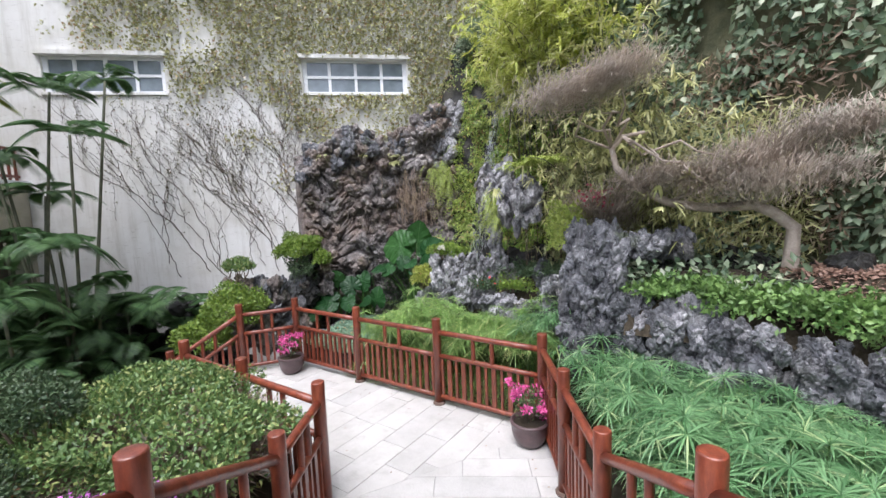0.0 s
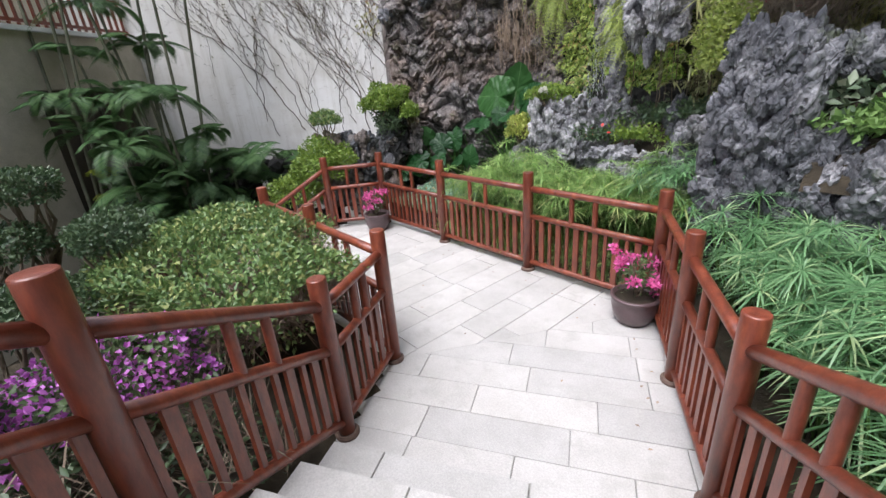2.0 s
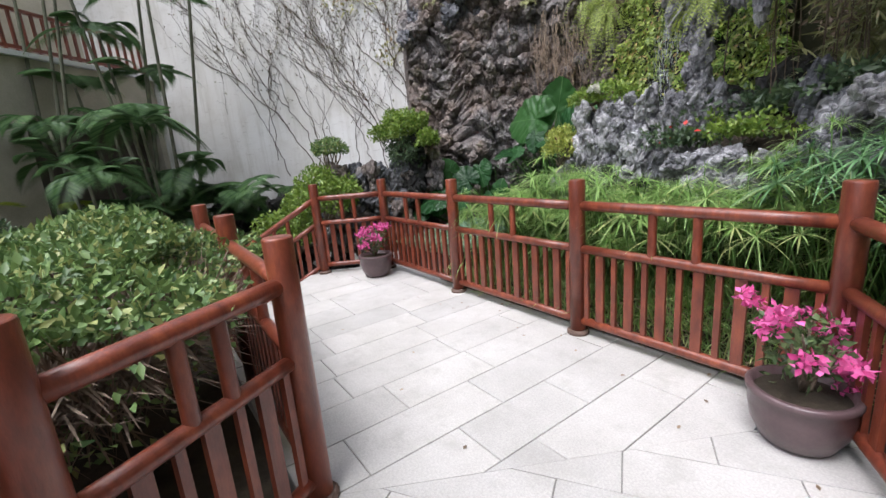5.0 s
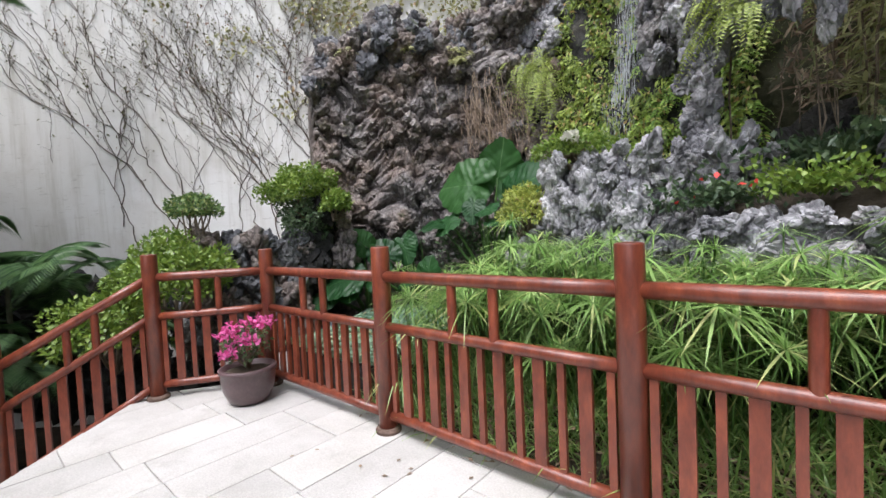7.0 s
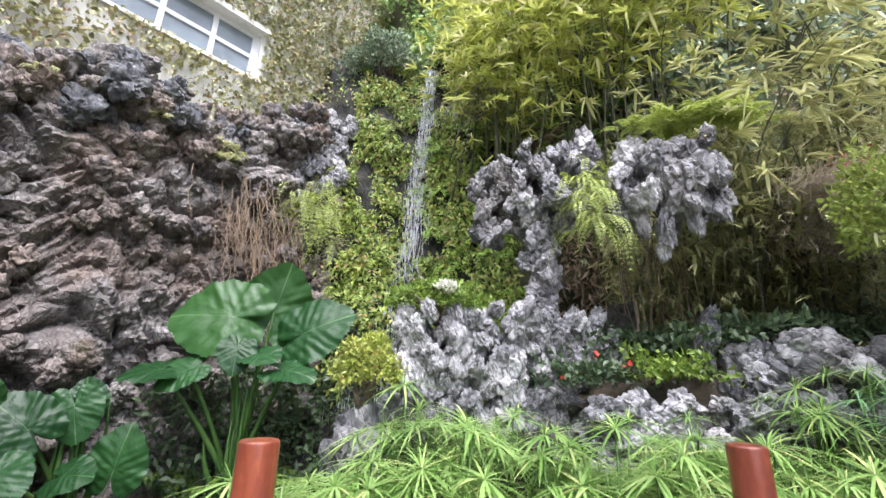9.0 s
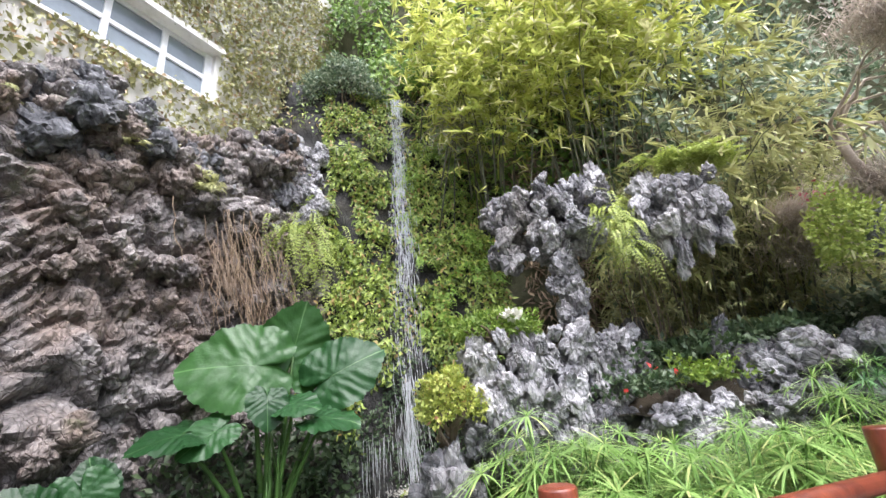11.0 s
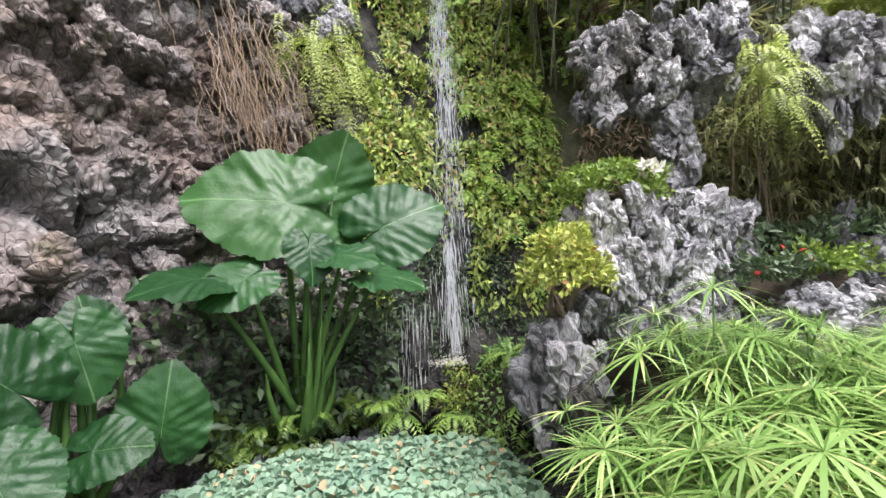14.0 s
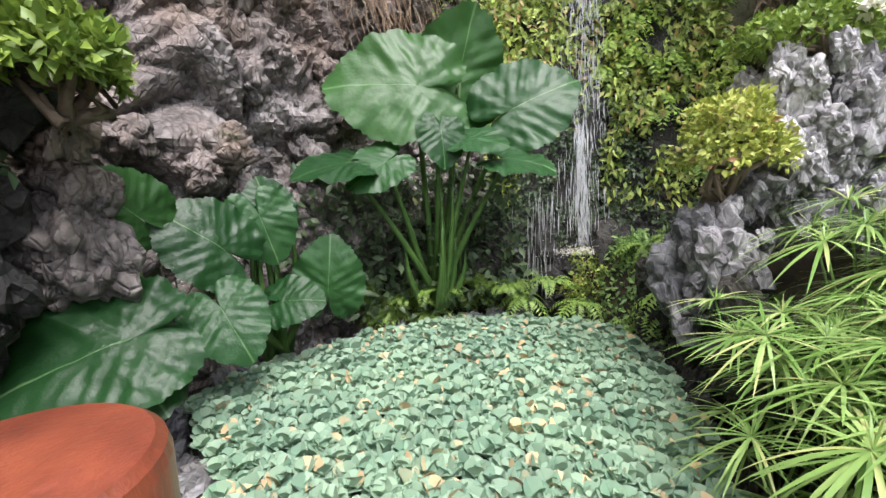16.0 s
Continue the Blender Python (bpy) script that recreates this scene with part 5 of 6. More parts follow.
ear_plant("dark elephant ear plant with torn leaf edges", (-7.15, 6.65, 0.15), [
    ((-6.92, 6.14, 0.72), (-0.75, -0.40, -0.2), (0.35, -0.55, 0.75), 0.44),
    ((-6.95, 6.20, 0.64), (0.5, -0.4, -0.35), (0.2, -0.6, 0.75), 0.32),
    ((-7.0, 6.5, 1.15), (-0.3, -0.4, 0.5), (0.3, -0.8, 0.4), 0.27),
    ((-7.2, 6.05, 0.50), (-0.3, -0.8, -0.4), (0.3, -0.5, 0.8), 0.32),
])


# ---- shrubs ----
def shrub(name, label, at, radii, count, leaf, material, group="", trunk=True, seed=0, floor_cut=-0.5, shell=0.4, bark=BARK, lump=0.35, category="shrub", flowers=None, aspect=0.55, ground=None):
    ob = thing(name, at, label, category, group)
    tagged(hang("crown", mesh_of("crown", *crown(radii, count, leaf, seed + 1.3, floor_cut, shell, lump, aspect=aspect), material), ob), kind="stuff")
    if trunk:
        g = Geo()
        drop = (ground if ground is not None else -radii[2] * 1.3)
        base = V3(0, 0, drop)
        tips = unit(rng.normal(size=(9, 3)) + V3(0, 0, 0.4)) * np.asarray(radii) * 0.85
        branchy(g, base, tips, 0.022, 0.04)
        tagged(hang("branch_mass", g.mesh("branch_mass", bark, True), ob), kind="stuff")
    if flowers:
        mat_f, n, size = flowers
        tagged(hang("blossom_mass", mesh_of("blossom_mass", *crown(np.asarray(radii) * 1.05, n, size, seed + 1.3, -0.2, 0.15, lump, aspect=0.9), mat_f), ob), kind="stuff")
    return ob


shrub("round_shrub", "rounded bright green clipped shrub on a rock plinth", (-7.50, 5.98, 1.86), (0.46, 0.42, 0.33), 6000, 0.055, L_BOX, seed=3, floor_cut=-0.3, lump=0.75)
shrub("spreading_shrub", "bright green shrub leaning over the cliff foot", (-6.92, 6.06, 1.68), (0.17, 0.17, 0.15), 1500, 0.055, L_BOX, seed=7, lump=0.7)
# Added dark foliage that fills in for the shade on the plinth.
shrub("trailing_shrub", "dark small-leaved plant added to stand for the shade below the round shrub", (-7.40, 5.95, 1.52), (0.38, 0.34, 0.24), 2200, 0.055, L_TOPIARY, seed=4, floor_cut=-0.9, lump=0.8, trunk=False)
shrub("spreading_shrub", "low spreading yellow-green shrub beside the steps", (-7.55, 4.45, 0.95), (0.62, 0.5, 0.36), 5200, 0.06, L_BOX, seed=5, lump=0.6)
shrub("spreading_shrub", "low yellow-green shrub trailing over dark rocks", (-7.75, 3.95, 0.45), (0.5, 0.45, 0.34), 3200, 0.06, L_BOX, seed=6, lump=0.6)
shrub("flat_topiary", "small flat-topped clipped tree against the white wall", (-7.9, 4.78, 1.66), (0.30, 0.26, 0.16), 1700, 0.05, L_HEDGE, seed=8, ground=-0.8)
shrub("golden_shrub", "golden-green clipped shrub beside the waterfall", (-4.42, 6.26, 1.42), (0.22, 0.18, 0.20), 2400, 0.04, L_YELLOW, seed=9, lump=0.5)
shrub("azalea_bush", "light green azalea bush with one white flower", (-3.98, 6.36, 1.90), (0.34, 0.22, 0.13), 2200, 0.04, L_BOX, seed=10, lump=0.5)
shrub("hedge", "long clipped hedge with bare brown twigs below", (-3.88, 1.72, 0.93), (1.20, 0.80, 0.28), 18000, 0.05, L_HEDGE, seed=11, floor_cut=0.0, lump=0.7, shell=0.35, bark=TWIG, category="hedge")
for i, (x, y, z, rx, ry, rz) in enumerate(((-4.75, 0.60, 1.66, 0.32, 0.28, 0.15), (-4.60, 0.38, 1.30, 0.38, 0.32, 0.17), (-4.15, 1.02, 1.30, 0.30, 0.26, 0.14), (-3.35, 0.40, 1.16, 0.34, 0.26, 0.15), (-3.95, 0.62, 0.95, 0.38, 0.32, 0.16), (-5.4, 1.1, 1.05, 0.45, 0.4, 0.2), (-5.2, -0.2, 1.3, 0.4, 0.4, 0.2), (-4.4, -0.1, 0.95, 0.4, 0.4, 0.2), (-4.9, 1.3, 0.7, 0.4, 0.3, 0.2))):
    shrub("cloud_topiary", "grey-green cloud-pruned topiary pad on a bare stem", (x, y, z), (rx, ry, rz), 2600, 0.042, L_TOPIARY, "cloud-pruned topiaries", seed=20 + i, lump=0.3, ground=-0.75)
shrub("purple_bougainvillea", "bougainvillea bush full of purple flowers", (-2.50, 0.90, 0.98), (0.34, 0.36, 0.26), 1800, 0.05, L_POTPLANT, seed=31, flowers=(P_PURPLE, 1700, 0.032), lump=0.6)
shrub("purple_bougainvillea", "bougainvillea bush full of purple flowers", (-2.25, 0.22, 1.10), (0.30, 0.34, 0.24), 1600, 0.05, L_POTPLANT, seed=33, flowers=(P_PURPLE, 1500, 0.032), lump=0.6)
for i, (x, y, z, rx, ry, rz) in enumerate(((-2.95, 6.05, 1.40, 0.34, 0.14, 0.12), (-2.50, 5.98, 1.44, 0.34, 0.14, 0.12))):
    shrub("bedding_shrub", "low green flowering plants in the rock bed", (x, y, z), (rx * 0.95, ry * 0.9, rz * 0.8), 800, 0.05, L_BOX if i % 2 else L_TOPIARY, "bedding plants", seed=40 + i, lump=2.2, shell=0.8, trunk=False, flowers=(P_RED, 14, 0.05) if i in (0,) else None)
for i, (x, y, z, rx, ry, rz) in enumerate(((-2.3, 6.35, 1.62, 0.55, 0.22, 0.10), (-1.5, 6.0, 1.72, 0.55, 0.22, 0.10), (-0.40, 5.06, 1.72, 0.34, 0.24, 0.13), (0.05, 5.02, 1.72, 0.38, 0.28, 0.13), (0.50, 4.98, 1.70, 0.38, 0.28, 0.13), (0.95, 4.90, 1.68, 0.4, 0.3, 0.14), (1.5, 4.7, 1.6, 0.5, 0.3, 0.2))):
    shrub("ground_cover", "dense dark green leafy ground cover among rocks", (x, y, z), (rx, ry, rz), 1700, 0.07, L_COVER if i > 1 else L_TOPIARY, "ground cover plants", seed=50 + i, trunk=False, lump=1.8, shell=0.8)
shrub("trailing_shrub", "yellow-green trailing plant over the tall crag", (-1.52, 5.32, 2.28), (0.24, 0.2, 0.36), 2200, 0.045, L_HANG, seed=61, trunk=False, lump=0.5)
shrub("trailing_shrub", "dark green shrub above the waterfall lip", (-4.75, 9.35, 6.4), (0.6, 0.45, 0.6), 6000, 0.07, L_IVY, seed=62, lump=0.6)
shrub("trailing_shrub", "green shrub overhanging the waterfall", (-3.30, 9.1, 6.5), (0.5, 0.45, 0.45), 4500, 0.08, L_FERN, seed=63, lump=0.6)
n = 1500
d = ball_dirs(n)
d[:, 2] = -np.abs(d[:, 2]) * 0.9 + 0.1
p = d * V3(1.30, 0.84, 0.80) * rng.uniform(0.75, 1.05, n)[:, None] + V3(-3.88, 1.72, 0.92)
stuff("hedge_side_leaves", leaves(p, unit(rng.normal(size=p.shape) + d), unit(rng.normal(size=p.shape) * 0.6 + d + V3(0, 0, 0.5)), 0.05 * rng.uniform(0.6, 1.2, n), 0.026), L_HEDGE, "sparse leaves on the sides of the hedge", "leaves")
n = 9500
dd = ball_dirs(n)
dd[:, 2] = -np.abs(dd[:, 2]) * 0.8 + 0.15
p = dd * V3(1.16, 0.78, 0.62) * rng.uniform(0.5, 1.0, n)[:, None] + V3(-3.88, 1.72, 0.80)
stuff("hedge_twigs", blades(p, unit(dd * V3(1, 1, 0.3) + rng.normal(size=(n, 3)) * 0.6 + V3(0, 0, 0.5)), rng.uniform(0.1, 0.32, n), 0.010, rng.uniform(-0.2, 0.2, n), 2), VINE_DRY, "bare brown twigs under the hedge", "twigs")
n = 7000
cc, vv = rng.uniform(-2.6, -1.16, n), rng.uniform(-1.2, 2.45, n)
q = np.outer(cc, STAIR_C) + np.outer(vv, STAIR_S)
p = np.array([(x, y, bed_left_z(x, y)) for x, y in q]) + V3(0, 0, 1) * (0.42 * rng.random(n) ** 1.4)[:, None]
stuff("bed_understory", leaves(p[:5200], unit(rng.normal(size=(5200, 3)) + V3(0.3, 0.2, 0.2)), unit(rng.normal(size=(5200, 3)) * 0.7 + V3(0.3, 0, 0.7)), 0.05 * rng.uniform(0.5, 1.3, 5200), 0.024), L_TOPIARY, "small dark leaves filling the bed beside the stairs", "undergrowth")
stuff("bed_twigs", blades(p[5200:], unit(rng.normal(size=(n - 5200, 3)) * V3(1, 1, 0.6) + V3(0, 0, 0.4)), rng.uniform(0.12, 0.4, n - 5200), 0.009, rng.uniform(-0.2, 0.3, n - 5200), 3), BARK, "bare brown twigs and roots in the shrub bed", "twigs")
white = thing("white_flower", (-3.93, 6.13, 1.945), "single white azalea flower on the bush", "flower")
hang("petals", mesh_of("petals", *crown((0.045, 0.04, 0.04), 40, 0.05, 2.0, -0.3, aspect=0.9), P_WHITE), white)


# ferns: fronds with paired leaflets
def frond(base, d, length, leaflet, droop=0.5, pairs=18, width=0.35):
    d = unit(V3(*d))
    side = unit(np.cross(d, V3(0, 0, 1)) + 1e-4)
    t = np.linspace(0.08, 1, pairs)
    c = V3(*base) + d * (length * t)[:, None] - V3(0, 0, 1) * (length * droop * t * t)[:, None]
    tang = unit(np.gradient(c, axis=0))
    ln = leaflet * np.sin(np.pi * np.clip(t * 0.92 + 0.10, 0, 1)) + 0.012
    out = []
    for sgn in (1, -1):
        dd = unit(side * sgn + tang * 0.55 + V3(0, 0, -0.15))
        nn = unit(np.cross(np.tile(side, (pairs, 1)), tang))
        out.append(leaves(c, dd, nn * np.sign(nn[:, 2:3] + 1e-6), ln, ln * width, 0.05, 0.12))
    return out


def fern(name, label, at, count, length, leaflet, material, up=0.7, droop=0.9, turn_bias=None, group="ferns", width=0.3, spread=6.283, pairs=16, scatter=(0.03, 0.03, 0.0)):
    ob = thing(name, at, label, "fern", group)
    parts, g = [], Geo()
    for k in range(count):
        a = (turn_bias if turn_bias is not None else 0) + spread * (k + random.random() * 0.6) / count - (spread / 2 if turn_bias is not None else 0)
        parts += frond(tuple(random.gauss(0, q) for q in scatter), (math.cos(a), math.sin(a), up * random.uniform(0.6, 1.3)), length * random.uniform(0.7, 1.15), leaflet, droop * random.uniform(0.7, 1.2), pairs, width)
    tagged(hang("fronds", mesh_of("fronds", *join(*parts), material), ob), kind="stuff")
    return ob


S = radians(-95)
fern("hanging_fern", "yellow-green fern hanging from the wet cliff", (-5.42, 8.42, 3.52), 90, 0.42, 0.04, L_HANG, 0.6, 2.0, S, spread=4.4, scatter=(0.16, 0.08, 0.10))
fern("hanging_fern", "yellow-green fern hanging from the wet cliff", (-5.22, 8.36, 3.22), 60, 0.44, 0.04, L_HANG, 0.4, 2.2, S, spread=4.4, scatter=(0.12, 0.06, 0.14))
for x, y, z in ((-2.86, 6.10, 2.82), (-2.85, 6.07, 2.64), (-2.84, 6.05, 2.46)):
    fern("hanging_fern", "light green fern trailing between the crags", (x, y, z), 34, 0.24, 0.03, L_HANG, 0.5, 1.8, S, spread=4.4, scatter=(0.09, 0.05, 0.07))
for x, y, z in ((-2.35, 5.90, 3.16), (-2.1, 5.85, 3.22), (-1.85, 5.80, 3.20)):
    fern("feathery_fern", "feathery yellow-green fern on top of the crag", (x, y, z), 70, 0.30, 0.03, L_HANG, 1.3, 0.8, scatter=(0.10, 0.06, 0.02))
for u, d, z in ((-1.35, 0.75, 3.9), (-0.62, 0.75, 3.85), (-2.2, 0.7, 3.9), (-0.55, 0.85, 3.7)):
    fern("feathery_fern", "pale feathery fern rooted in the cliff", on_wall(u, d, z), 44, 0.26, 0.028, L_TUFT, 1.1, 1.0, scatter=(0.08, 0.06, 0.02))
for x, y, z in ((-3.45, 8.2, 5.25), (-3.25, 8.1, 5.05), (-3.40, 8.15, 4.85)):
    fern("silver_frond", "grey drooping dry fern fronds beside the fall", (x, y, z), 34, 0.45, 0.06, L_GREY, 0.5, 1.8, S, spread=3.8, scatter=(0.14, 0.08, 0.14))
for i in range(26):
    t = i / 25
    x, y = -6.25 + 1.3 * t + random.gauss(0, 0.08), 7.42 + random.uniform(-0.05, 0.4)
    fern("pond_fern", "small green fern at the pond edge", (x, y, 0.28 + random.uniform(0, 0.25)), 11, 0.24, 0.045, L_FERN, 0.6, 0.8, group="pond ferns", pairs=12)
for x, y, z in ((-4.30, 6.85, 0.45), (-4.34, 7.0, 0.32), (-4.28, 6.72, 0.60), (-4.95, 7.45, 0.40), (-4.6, 7.3, 0.38), (-4.15, 6.9, 0.9), (-4.1, 6.8, 1.35), (-4.2, 7.2, 0.8)):
    fern("pond_fern", "small green fern at the pond edge", (x, y, z), 14, 0.28, 0.05, L_FERN, 0.5, 1.1, group="pond ferns", pairs=12)
for i in range(64):
    x, z = (random.uniform(-4.15, -2.95), random.uniform(1.6, 5.6)) if i > 15 else (random.uniform(-5.4, -4.5), random.uniform(1.2, 5.2))
    p = moss_at(x, z)
    fern("wall_fern", "green fern growing from the wet rock wall", (p[0], p[1] - 0.05, z), 9, 0.26, 0.06, L_LUSH if i > 15 else L_FIG, 0.4, 1.3, S, group="wall ferns", spread=3.4, pairs=9, width=0.42, scatter=(0.05, 0.03, 0.05))
shrub("splash_moss", "yellow-green moss and small ferns on the splash stone", (-4.28, 7.56, 0.44), (0.28, 0.13, 0.20), 1700, 0.035, L_FIG, seed=71, trunk=False, lump=0.9, shell=0.5, category="moss")
d = rng.uniform((-0.9, 5.0, 1.62), (0.75, 6.3, 1.9), (3600, 3)) + rng.normal(size=(3600, 3)) * V3(0, 0, 0.1)
stuff("shelf_ivy", leaves(d, unit(rng.normal(size=d.shape) + V3(0, -0.5, 0.1)), unit(rng.normal(size=d.shape) * 0.5 + V3(0, -0.4, 0.9)), 0.10 * rng.uniform(0.6, 1.3, len(d)), 0.06), L_IVY, "dark ivy over the rock shelf", "ivy")
n = 5200
d = np.stack([rng.uniform(0.55, 2.9, n), rng.uniform(4.9, 5.75, n)], 1)
d = np.array([(x, y, 1.94 - 0.62 * max(0, 1 - (y - 4.75) / 0.5) - 0.5 * max(0, x - 1.6) + 0.03 * random.random()) for x, y in d])
stuff("shelf_litter", leaves(d, unit(rng.normal(size=d.shape) * V3(1, 1, 0.25)), unit(rng.normal(size=d.shape) * 0.35 + V3(0, -0.2, 0.9)), 0.06 * rng.uniform(0.6, 1.3, n), 0.028), L_RUST, "red-brown fallen leaves and twigs on the upper shelf", "leaves")
n = 2600
d = np.stack([rng.uniform(-4.5, -3.9, n), rng.uniform(6.3, 7.55, n)], 1)
d = np.array([(x, y, bed_z(x, y) + 0.05 * random.random()) for x, y in d])
stuff("bank_moss", leaves(d, unit(rng.normal(size=d.shape) + V3(-0.4, -0.3, 0.1)), unit(rng.normal(size=d.shape) * 0.5 + V3(-0.4, -0.3, 0.8)), 0.06 * rng.uniform(0.6, 1.3, n), 0.026), L_COVER, "small green plants on the damp bank by the fall", "moss")
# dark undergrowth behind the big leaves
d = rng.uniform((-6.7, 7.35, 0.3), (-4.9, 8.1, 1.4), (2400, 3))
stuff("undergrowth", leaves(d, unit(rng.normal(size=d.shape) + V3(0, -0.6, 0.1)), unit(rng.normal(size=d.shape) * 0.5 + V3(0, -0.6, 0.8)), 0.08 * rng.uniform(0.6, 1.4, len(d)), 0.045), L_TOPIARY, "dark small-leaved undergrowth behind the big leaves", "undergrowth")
# dry roots hanging on the cliff
roots = Geo()
for k in range(130):
    u, z = random.gauss(-0.15, 0.26), random.uniform(2.7, 3.6)
    x, y, _ = cliff_at(u, z)
    q = V3(x + WN[0] * 0.14, y + WN[1] * 0.14, z)
    pts = [q + V3(WN[0] * 0.04 * i + random.gauss(0, 0.02), WN[1] * 0.04 * i + random.gauss(0, 0.02), -0.12 * i) for i in range(random.randint(4, 8))]
    roots.tube(pts, np.linspace(0.005, 0.002, len(pts)), 4, False)
tagged(new("hanging_roots", roots.mesh("hanging_roots", L_DRY)), "dry brown roots hanging over the cliff", "roots", kind="stuff")
roots = Geo()
for k in range(15):
    x, y = random.uniform(-3.0, -1.9), random.uniform(6.35, 6.9)
    pts = [(x + random.gauss(0, 0.02), y + random.gauss(0, 0.02), z) for z in np.linspace(random.uniform(2.4, 2.8), random.uniform(1.3, 1.7), 5)]
    roots.tube(pts, random.uniform(0.003, 0.009), 5, False)
tagged(new("cave_roots", roots.mesh("cave_roots", BARK)), "thin brown roots hanging inside the cave", "roots", kind="stuff")

# ---- bamboo above the crags ----
def bamboo(label, at, stems, count, seed, leaf=0.20, material=L_BAMBOO):
    ob = thing("bamboo", at, label, "bamboo", "bamboo clumps")
    parts = []
    for k in range(stems):
        g = Geo()
        tip = V3(random.gauss(-0.15, 0.45), random.gauss(-0.38, 0.35), random.uniform(0.7, 2.0))
        t = np.linspace(0, 1, 7)[:, None]
        pts = V3(random.gauss(0, 0.2), 0.3 + random.gauss(0, 0.1), -0.6) * (1 - t) ** 2 + 2 * V3(tip[0] * 0.3, 0.1, tip[2] * 1.1) * t * (1 - t) + tip * t ** 2
        g.tube(pts, np.linspace(0.012, 0.003, 7), 5)
        hang("cane", g.mesh("cane", CANE, True), ob)
        for i in range(count):
            a = random.uniform(0.35, 1.0)
            c = (1 - a) ** 2 * pts[0] + 2 * a * (1 - a) * pts[3] + a * a * tip + rng.normal(size=3) * V3(0.30, 0.24, 0.24)
            n = random.randint(5, 8)
            out = unit(rng.normal(size=3) * V3(0.6, 0.4, 0.35) + V3(-0.15, -0.6, -0.1))
            dirs = unit(out[None] + rng.normal(size=(n, 3)) * V3(0.75, 0.5, 0.3))
            parts.append(blades(np.tile(c, (n, 1)), dirs, leaf * rng.uniform(0.6, 1.15, n), 0.15 * leaf, rng.uniform(0.1, 0.5, n), 3))
    tagged(hang("foliage", mesh_of("foliage", *join(*parts), material), ob), kind="stuff")
    return ob


for i, (x, y, z) in enumerate(((-3.35, 7.75, 4.5), (-2.9, 7.3, 4.45), (-2.4, 6.9, 4.4), (-1.9, 6.5, 4.3), (-1.4, 6.3, 4.2), (-2.7, 7.5, 5.2), (-2.0, 7.0, 5.0), (-3.4, 8.3, 5.6))):
    bamboo("yellow-green bamboo arching over the crags", (x, y, z), 4, 62, i, 0.19)
for i, (x, y, z) in enumerate(((-1.3, 6.35, 2.3), (-0.7, 6.2, 2.2), (-1.7, 6.6, 2.4), (-1.0, 5.95, 2.25), (-1.5, 6.2, 1.9), (-0.6, 5.9, 2.0), (-1.2, 6.0, 2.9), (-0.7, 5.9, 2.8))):
    bamboo("dry yellow bamboo at the edge of the ivy bank", (x, y, z), 3, 26, 20 + i, 0.18, L_TUFT)
for i, (x, y, z) in enumerate(((-1.55, 6.35, 1.35), (-1.25, 6.15, 1.4), (-1.75, 6.60, 1.5), (-1.35, 6.35, 1.9), (-0.95, 6.05, 1.6), (-1.6, 6.5, 2.0))):
    bamboo("olive bamboo leaves hanging beside the cave", (x, y + 0.15, z), 3, 76, 40 + i, 0.095, L_OLIVE)
for i, (x, y, z) in enumerate(((-3.3, 8.0, 4.1), (-3.0, 7.6, 3.9), (-2.6, 7.1, 3.8), (-2.2, 6.7, 3.7))):
    bamboo("yellow-green bamboo arching over the crags", (x, y, z), 4, 13, 30 + i, 0.17)

# ---- leafless spreading shrub tree over the shelf ----
tree = thing("dry_tree", (0.50, 5.38, 1.85), "bare brown spreading tree with a crooked pale trunk", "tree")
g = Geo()
g.tube([(0.1, 0, -0.15), (0.12, 0, 0.2), (0.13, 0, 0.5), (-0.02, 0, 0.64), (-0.18, 0, 0.72), (-0.55, -0.02, 0.70), (-0.92, 0, 0.77), (-1.25, 0, 0.95), (-1.45, 0, 1.18), (-1.5, 0, 1.40), (-1.38, 0, 1.52), (-1.1, 0, 1.55)], [0.075, 0.066, 0.06, 0.055, 0.052, 0.048, 0.045, 0.042, 0.038, 0.034, 0.028, 0.016], 9)
hang("trunk", g.mesh("trunk", TWIG, True), tree)
LOBES = [(-1.25, 0, 0.98), (-0.95, -0.1, 1.05), (-0.65, 0.05, 1.08), (-0.35, -0.1, 1.12), (-0.05, 0.05, 1.2), (0.25, -0.05, 1.38), (0.6, 0.05, 1.45), (-0.5, -0.2, 0.9), (-0.1, -0.2, 0.92), (-1.95, -0.75, 1.88), (-1.72, -0.75, 1.90), (-1.48, -0.75, 1.95), (-1.25, -0.72, 2.05), (-1.88, 0.36, 0.78), (-1.62, 0.38, 0.70), (-1.75, 0.45, 0.52), (0.3, -0.2, 1.0)]
tw = []
for k, c in enumerate(LOBES):
    g = Geo()
    st = (-1.5, 0, 1.40) if 8 < k < 13 else (-1.25, 0, 0.95) if k > 12 else ((-0.92, 0, 0.77), (-1.38, 0, 1.52), (-0.18, 0, 0.72))[k % 3]
    branchy(g, st, [c], 0.018, 0.07, 6)
    hang("limb", g.mesh("limb", TWIG, True), tree)
    n = 1900
    r = V3(0.27, 0.20, 0.13) * random.uniform(0.8, 1.25)
    p = V3(*c) + rng.normal(size=(n, 3)) * r * 0.62
    lean = unit(rng.normal(size=3) * 0.5 + V3(0.75, 0, 0.55))
    tw.append(blades(p, unit(rng.normal(size=(n, 3)) * 0.45 + lean), rng.uniform(0.05, 0.15, n), 0.009, rng.uniform(-0.1, 0.4, n), 2))
tagged(hang("twig_mass", mesh_of("twig_mass", *join(*tw), L_TWIG), tree), kind="stuff")
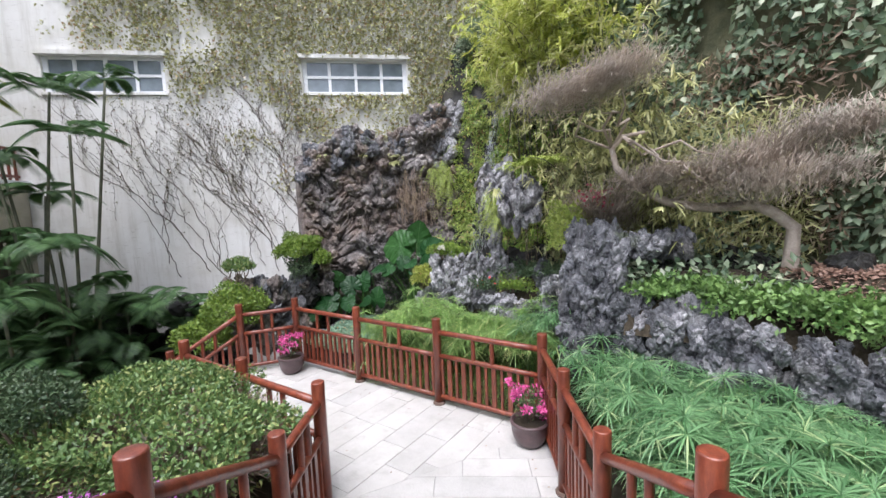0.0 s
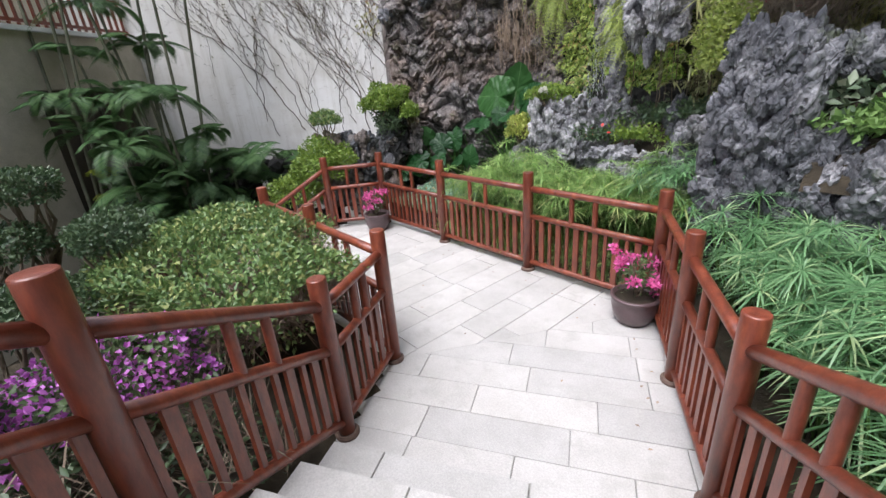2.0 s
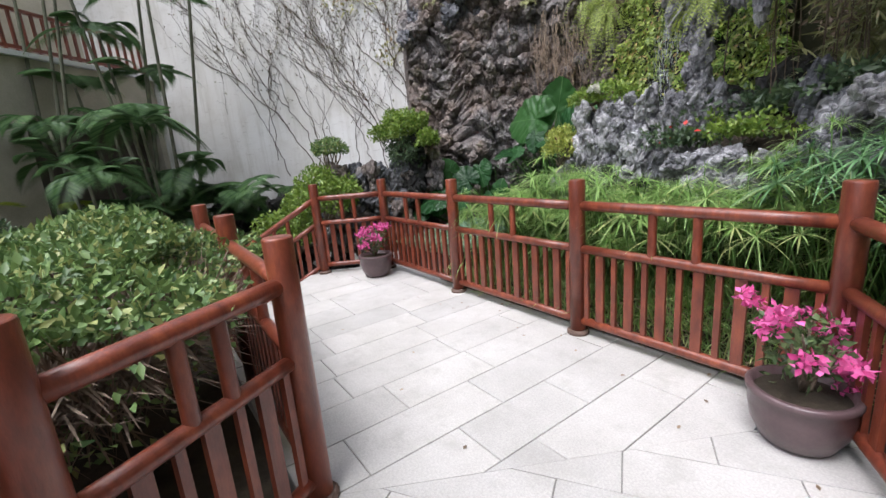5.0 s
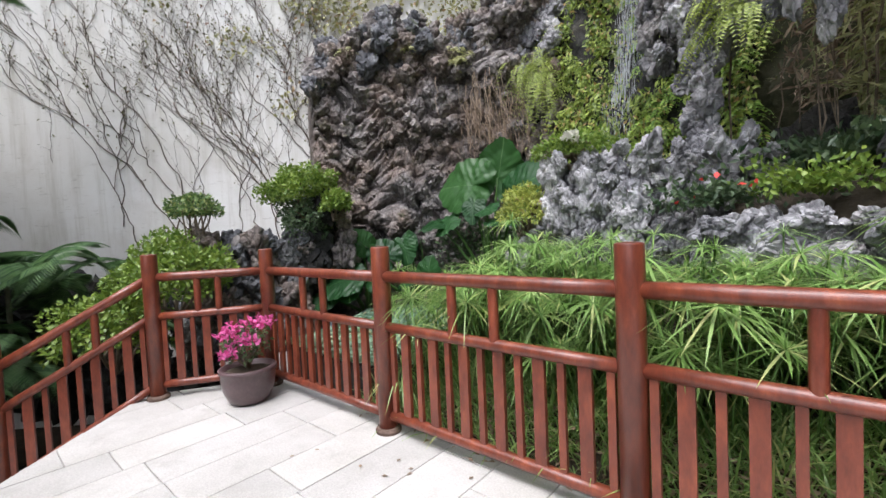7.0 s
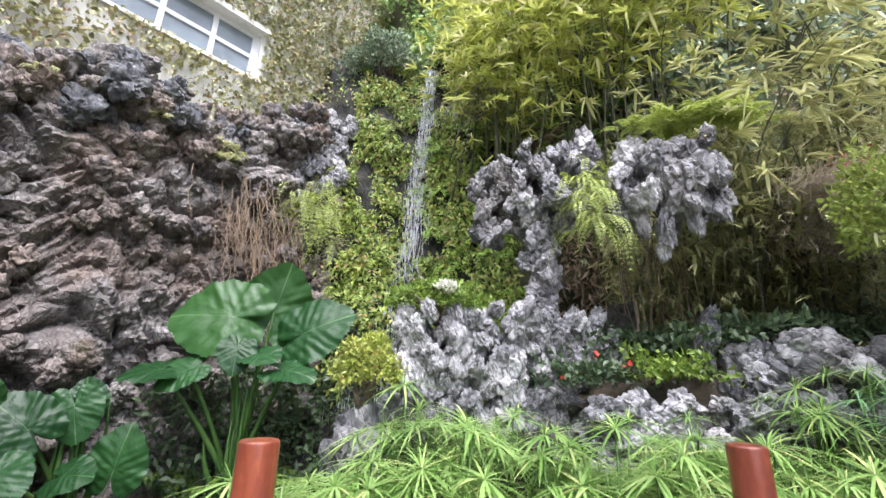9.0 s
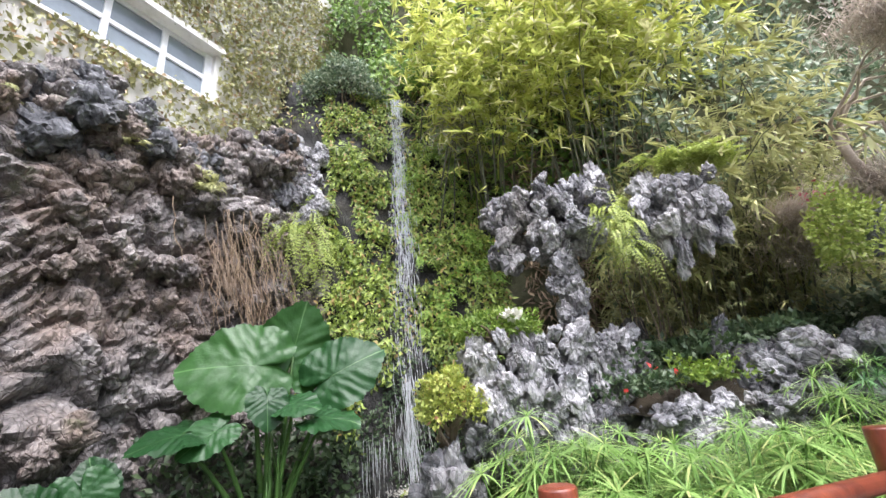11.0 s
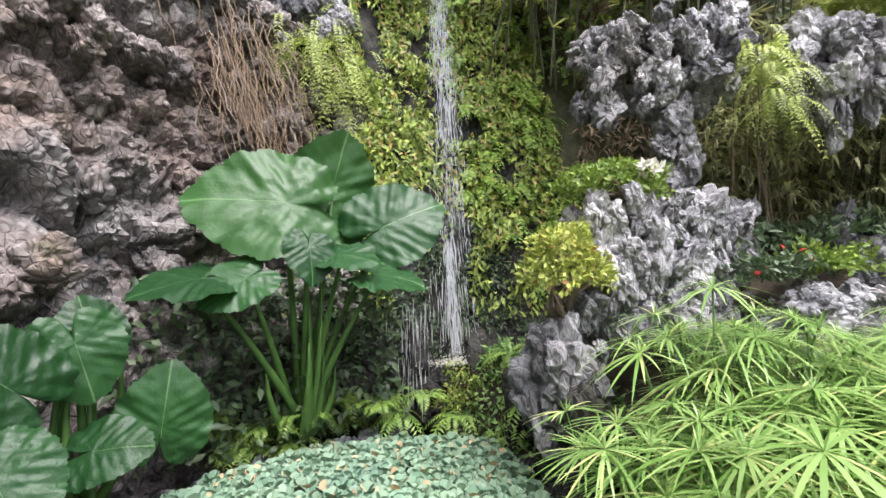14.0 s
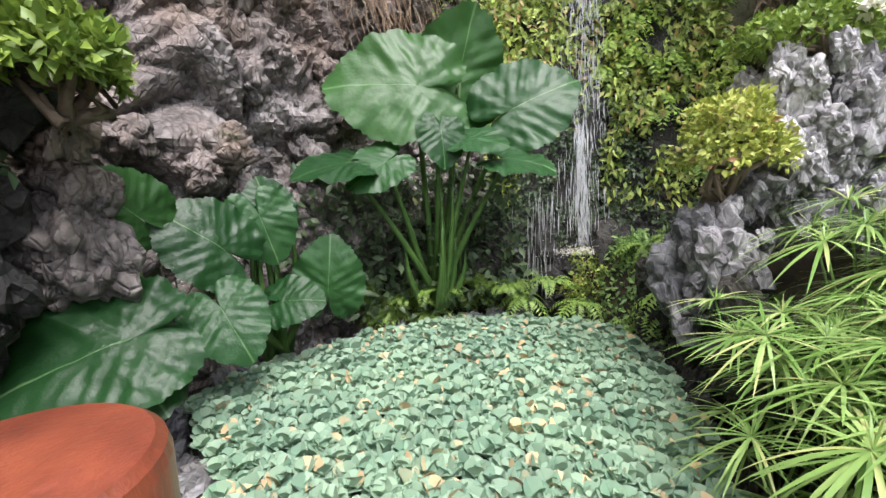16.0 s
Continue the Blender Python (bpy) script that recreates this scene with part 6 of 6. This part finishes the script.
d = rng.normal(size=(90, 3)) * V3(0.11, 0.06, 0.07) + V3(-1.70, 0.22, 0.86)
tagged(hang("blossom_mass", mesh_of("blossom_mass", *leaves(d, ball_dirs(90), ball_dirs(90), 0.045, 0.04), P_DULL), tree), kind="stuff")

# ---- areca palms in the shaded corner ----
def areca(at, canes, low, heights, gold=False):
    ob = thing("areca_palm", at, "tall golden-leaved areca palm clump" if gold else "tall dark green areca palm clump before the wall", "palm", "areca palms")
    parts = []
    for k in range(canes):
        h = random.uniform(*heights)
        a = random.uniform(0, 6.283)
        top = V3(0.16 * math.cos(a) * h, 0.16 * math.sin(a) * h, h)
        g = Geo()
        t = np.linspace(0, 1, 8)[:, None]
        g.tube(V3(0.2 * math.cos(a), 0.2 * math.sin(a), 0) * (1 - t) + top * t, np.linspace(0.036, 0.022, 8), 7)
        hang("cane", g.mesh("cane", CANE, True), ob)
        for j in range(7):
            b = a + j * 0.9 + random.random()
            parts += frond(top, (math.cos(b), math.sin(b), random.uniform(0.5, 1.7)), random.uniform(0.9, 1.35), 0.30, random.uniform(0.6, 1.1), 56, 0.048)
    for j in range(low):
        b = random.uniform(0, 6.283)
        parts += frond((random.gauss(0, 0.15), random.gauss(0, 0.15), random.uniform(0.2, 1.7)), (math.cos(b), math.sin(b), random.uniform(0.5, 1.7)), random.uniform(0.9, 1.5), 0.31, random.uniform(0.6, 1.1), 58, 0.048)
    tagged(hang("frond_mass", mesh_of("frond_mass", *join(*parts), L_PALM_GOLD if gold else L_PALM), ob), kind="stuff")


areca((-10.2, 2.7, -0.6), 4, 44, (3.2, 6.2))
areca((-10.9, 2.2, -0.6), 4, 40, (2.4, 6.0))
areca((-10.0, 1.7, -0.7), 3, 40, (2.0, 4.5))
areca((-9.5, 3.4, -0.5), 1, 34, (1.4, 1.8))
areca((-9.0, 4.2, -0.4), 0, 20, (1, 2))
areca((-10.4, 0.9, -0.6), 3, 4, (5.4, 6.6), True)

areca((-9.3, 2.6, -0.5), 3, 34, (1.5, 2.8))
areca((-8.7, 1.9, -0.7), 1, 24, (1.4, 2.2))

# ---- flower pots ----
def flower_pot(at, label, seed):
    ob = thing("flower_pot", (*at, 0.002), label, "flower pot", "potted flowers")
    g = Geo()
    g.lathe([(0.115, 0.0), (0.145, 0.02), (0.185, 0.10), (0.200, 0.18), (0.198, 0.235), (0.212, 0.25), (0.214, 0.272), (0.205, 0.28), (0.185, 0.28), (0.178, 0.24)], 28)
    hang("pot", g.mesh("pot", CERAMIC, True), ob)
    g = Geo()
    g.lathe([(0.180, 0.240), (0.10, 0.255), (0.02, 0.257)], 20)
    hang("earth", g.mesh("earth", SOIL), ob)
    g = Geo()
    tips = [(0.15 * math.cos(k * 1.9 + seed), 0.15 * math.sin(k * 1.9 + seed), 0.47 + 0.16 * ((k * 0.37) % 1)) for k in range(8)]
    branchy(g, (0, 0, 0.26), tips, 0.012, 0.02)
    tagged(hang("branch_mass", g.mesh("branch_mass", BARK, True), ob), kind="stuff")
    v, f = crown((0.17, 0.16, 0.17), 240, 0.05, seed, -0.8, 0.7)
    tagged(hang("leaves", mesh_of("leaves", v + V3(0, 0, 0.46), f, L_POTPLANT), ob), kind="stuff")
    parts = []
    for k in range(13):
        c = V3(*tips[k % 8]) + rng.normal(size=3) * V3(0.06, 0.06, 0.07)
        v, f = crown((0.05, 0.05, 0.05), 40, 0.042, seed + k, -0.6, 0.9, aspect=0.7)
        parts.append((v + c, f))
    tagged(hang("blossom_mass", mesh_of("blossom_mass", *join(*parts), P_PINK), ob, "bright magenta bougainvillea flowers"), kind="stuff")


flower_pot((-1.66, 4.43), "plum glazed pot of magenta bougainvillea by the railing corner", 1.0)
flower_pot((-5.90, 4.42), "plum glazed pot of magenta bougainvillea on the terrace", 4.0)

# low growth and litter between the railing and the sedges
n = 5600
p = np.stack([rng.uniform(-5.0, -1.5, n), 4.84 + 0.5 * rng.random(n) ** 0.7], 1)
p = np.array([(x, y, bed_z(x, y) + 0.005) for x, y in p])
a = rng.uniform(0, 6.283, n)
d = np.stack([np.cos(a), np.sin(a), rng.uniform(0.5, 2.5, n)], 1)
stuff("low_sedge", blades(p, d, rng.uniform(0.10, 0.42, n), 0.011, rng.uniform(0.1, 0.6, n), 3), L_SEDGE, "short green sedge shoots behind the railing", "sedge")
p = p + rng.normal(size=p.shape) * V3(0.05, 0.05, 0.0)
stuff("leaf_litter", leaves(p[:5000], np.stack([np.cos(a), np.sin(a), 0 * a + 0.1], 1)[:5000], np.tile(V3(0, 0, 1), (5000, 1)) + rng.normal(size=(5000, 3)) * 0.3, 0.045, 0.02), L_DRY, "dry brown leaf litter behind the railing", "leaves")

# fallen leaves and petals along the paving edges
k = 140
px, py = rng.uniform(-5.6, -0.9, k), rng.uniform(2.7, 4.6, k)
ok = [(x + 1.61) * 0.857 + (y - 4.72) * 0.53 < -0.12 and (abs(y - 4.6) < 0.35 * random.random() or random.random() < 0.06 or (x + 1.61) * 0.857 + (y - 4.72) * 0.53 > -0.3) for x, y in zip(px, py)]
p = np.stack([px[ok], py[ok], np.full(sum(ok), 0.006)], 1)
a = rng.uniform(0, 6.283, len(p))
stuff("fallen_leaves", leaves(p, np.stack([np.cos(a), np.sin(a), np.zeros(len(p))], 1), np.tile(V3(0, 0, 1), (len(p), 1)), 0.035, 0.02, 0.1, 0.0), L_DRY, "few dry leaves fallen on the paving", "leaves")
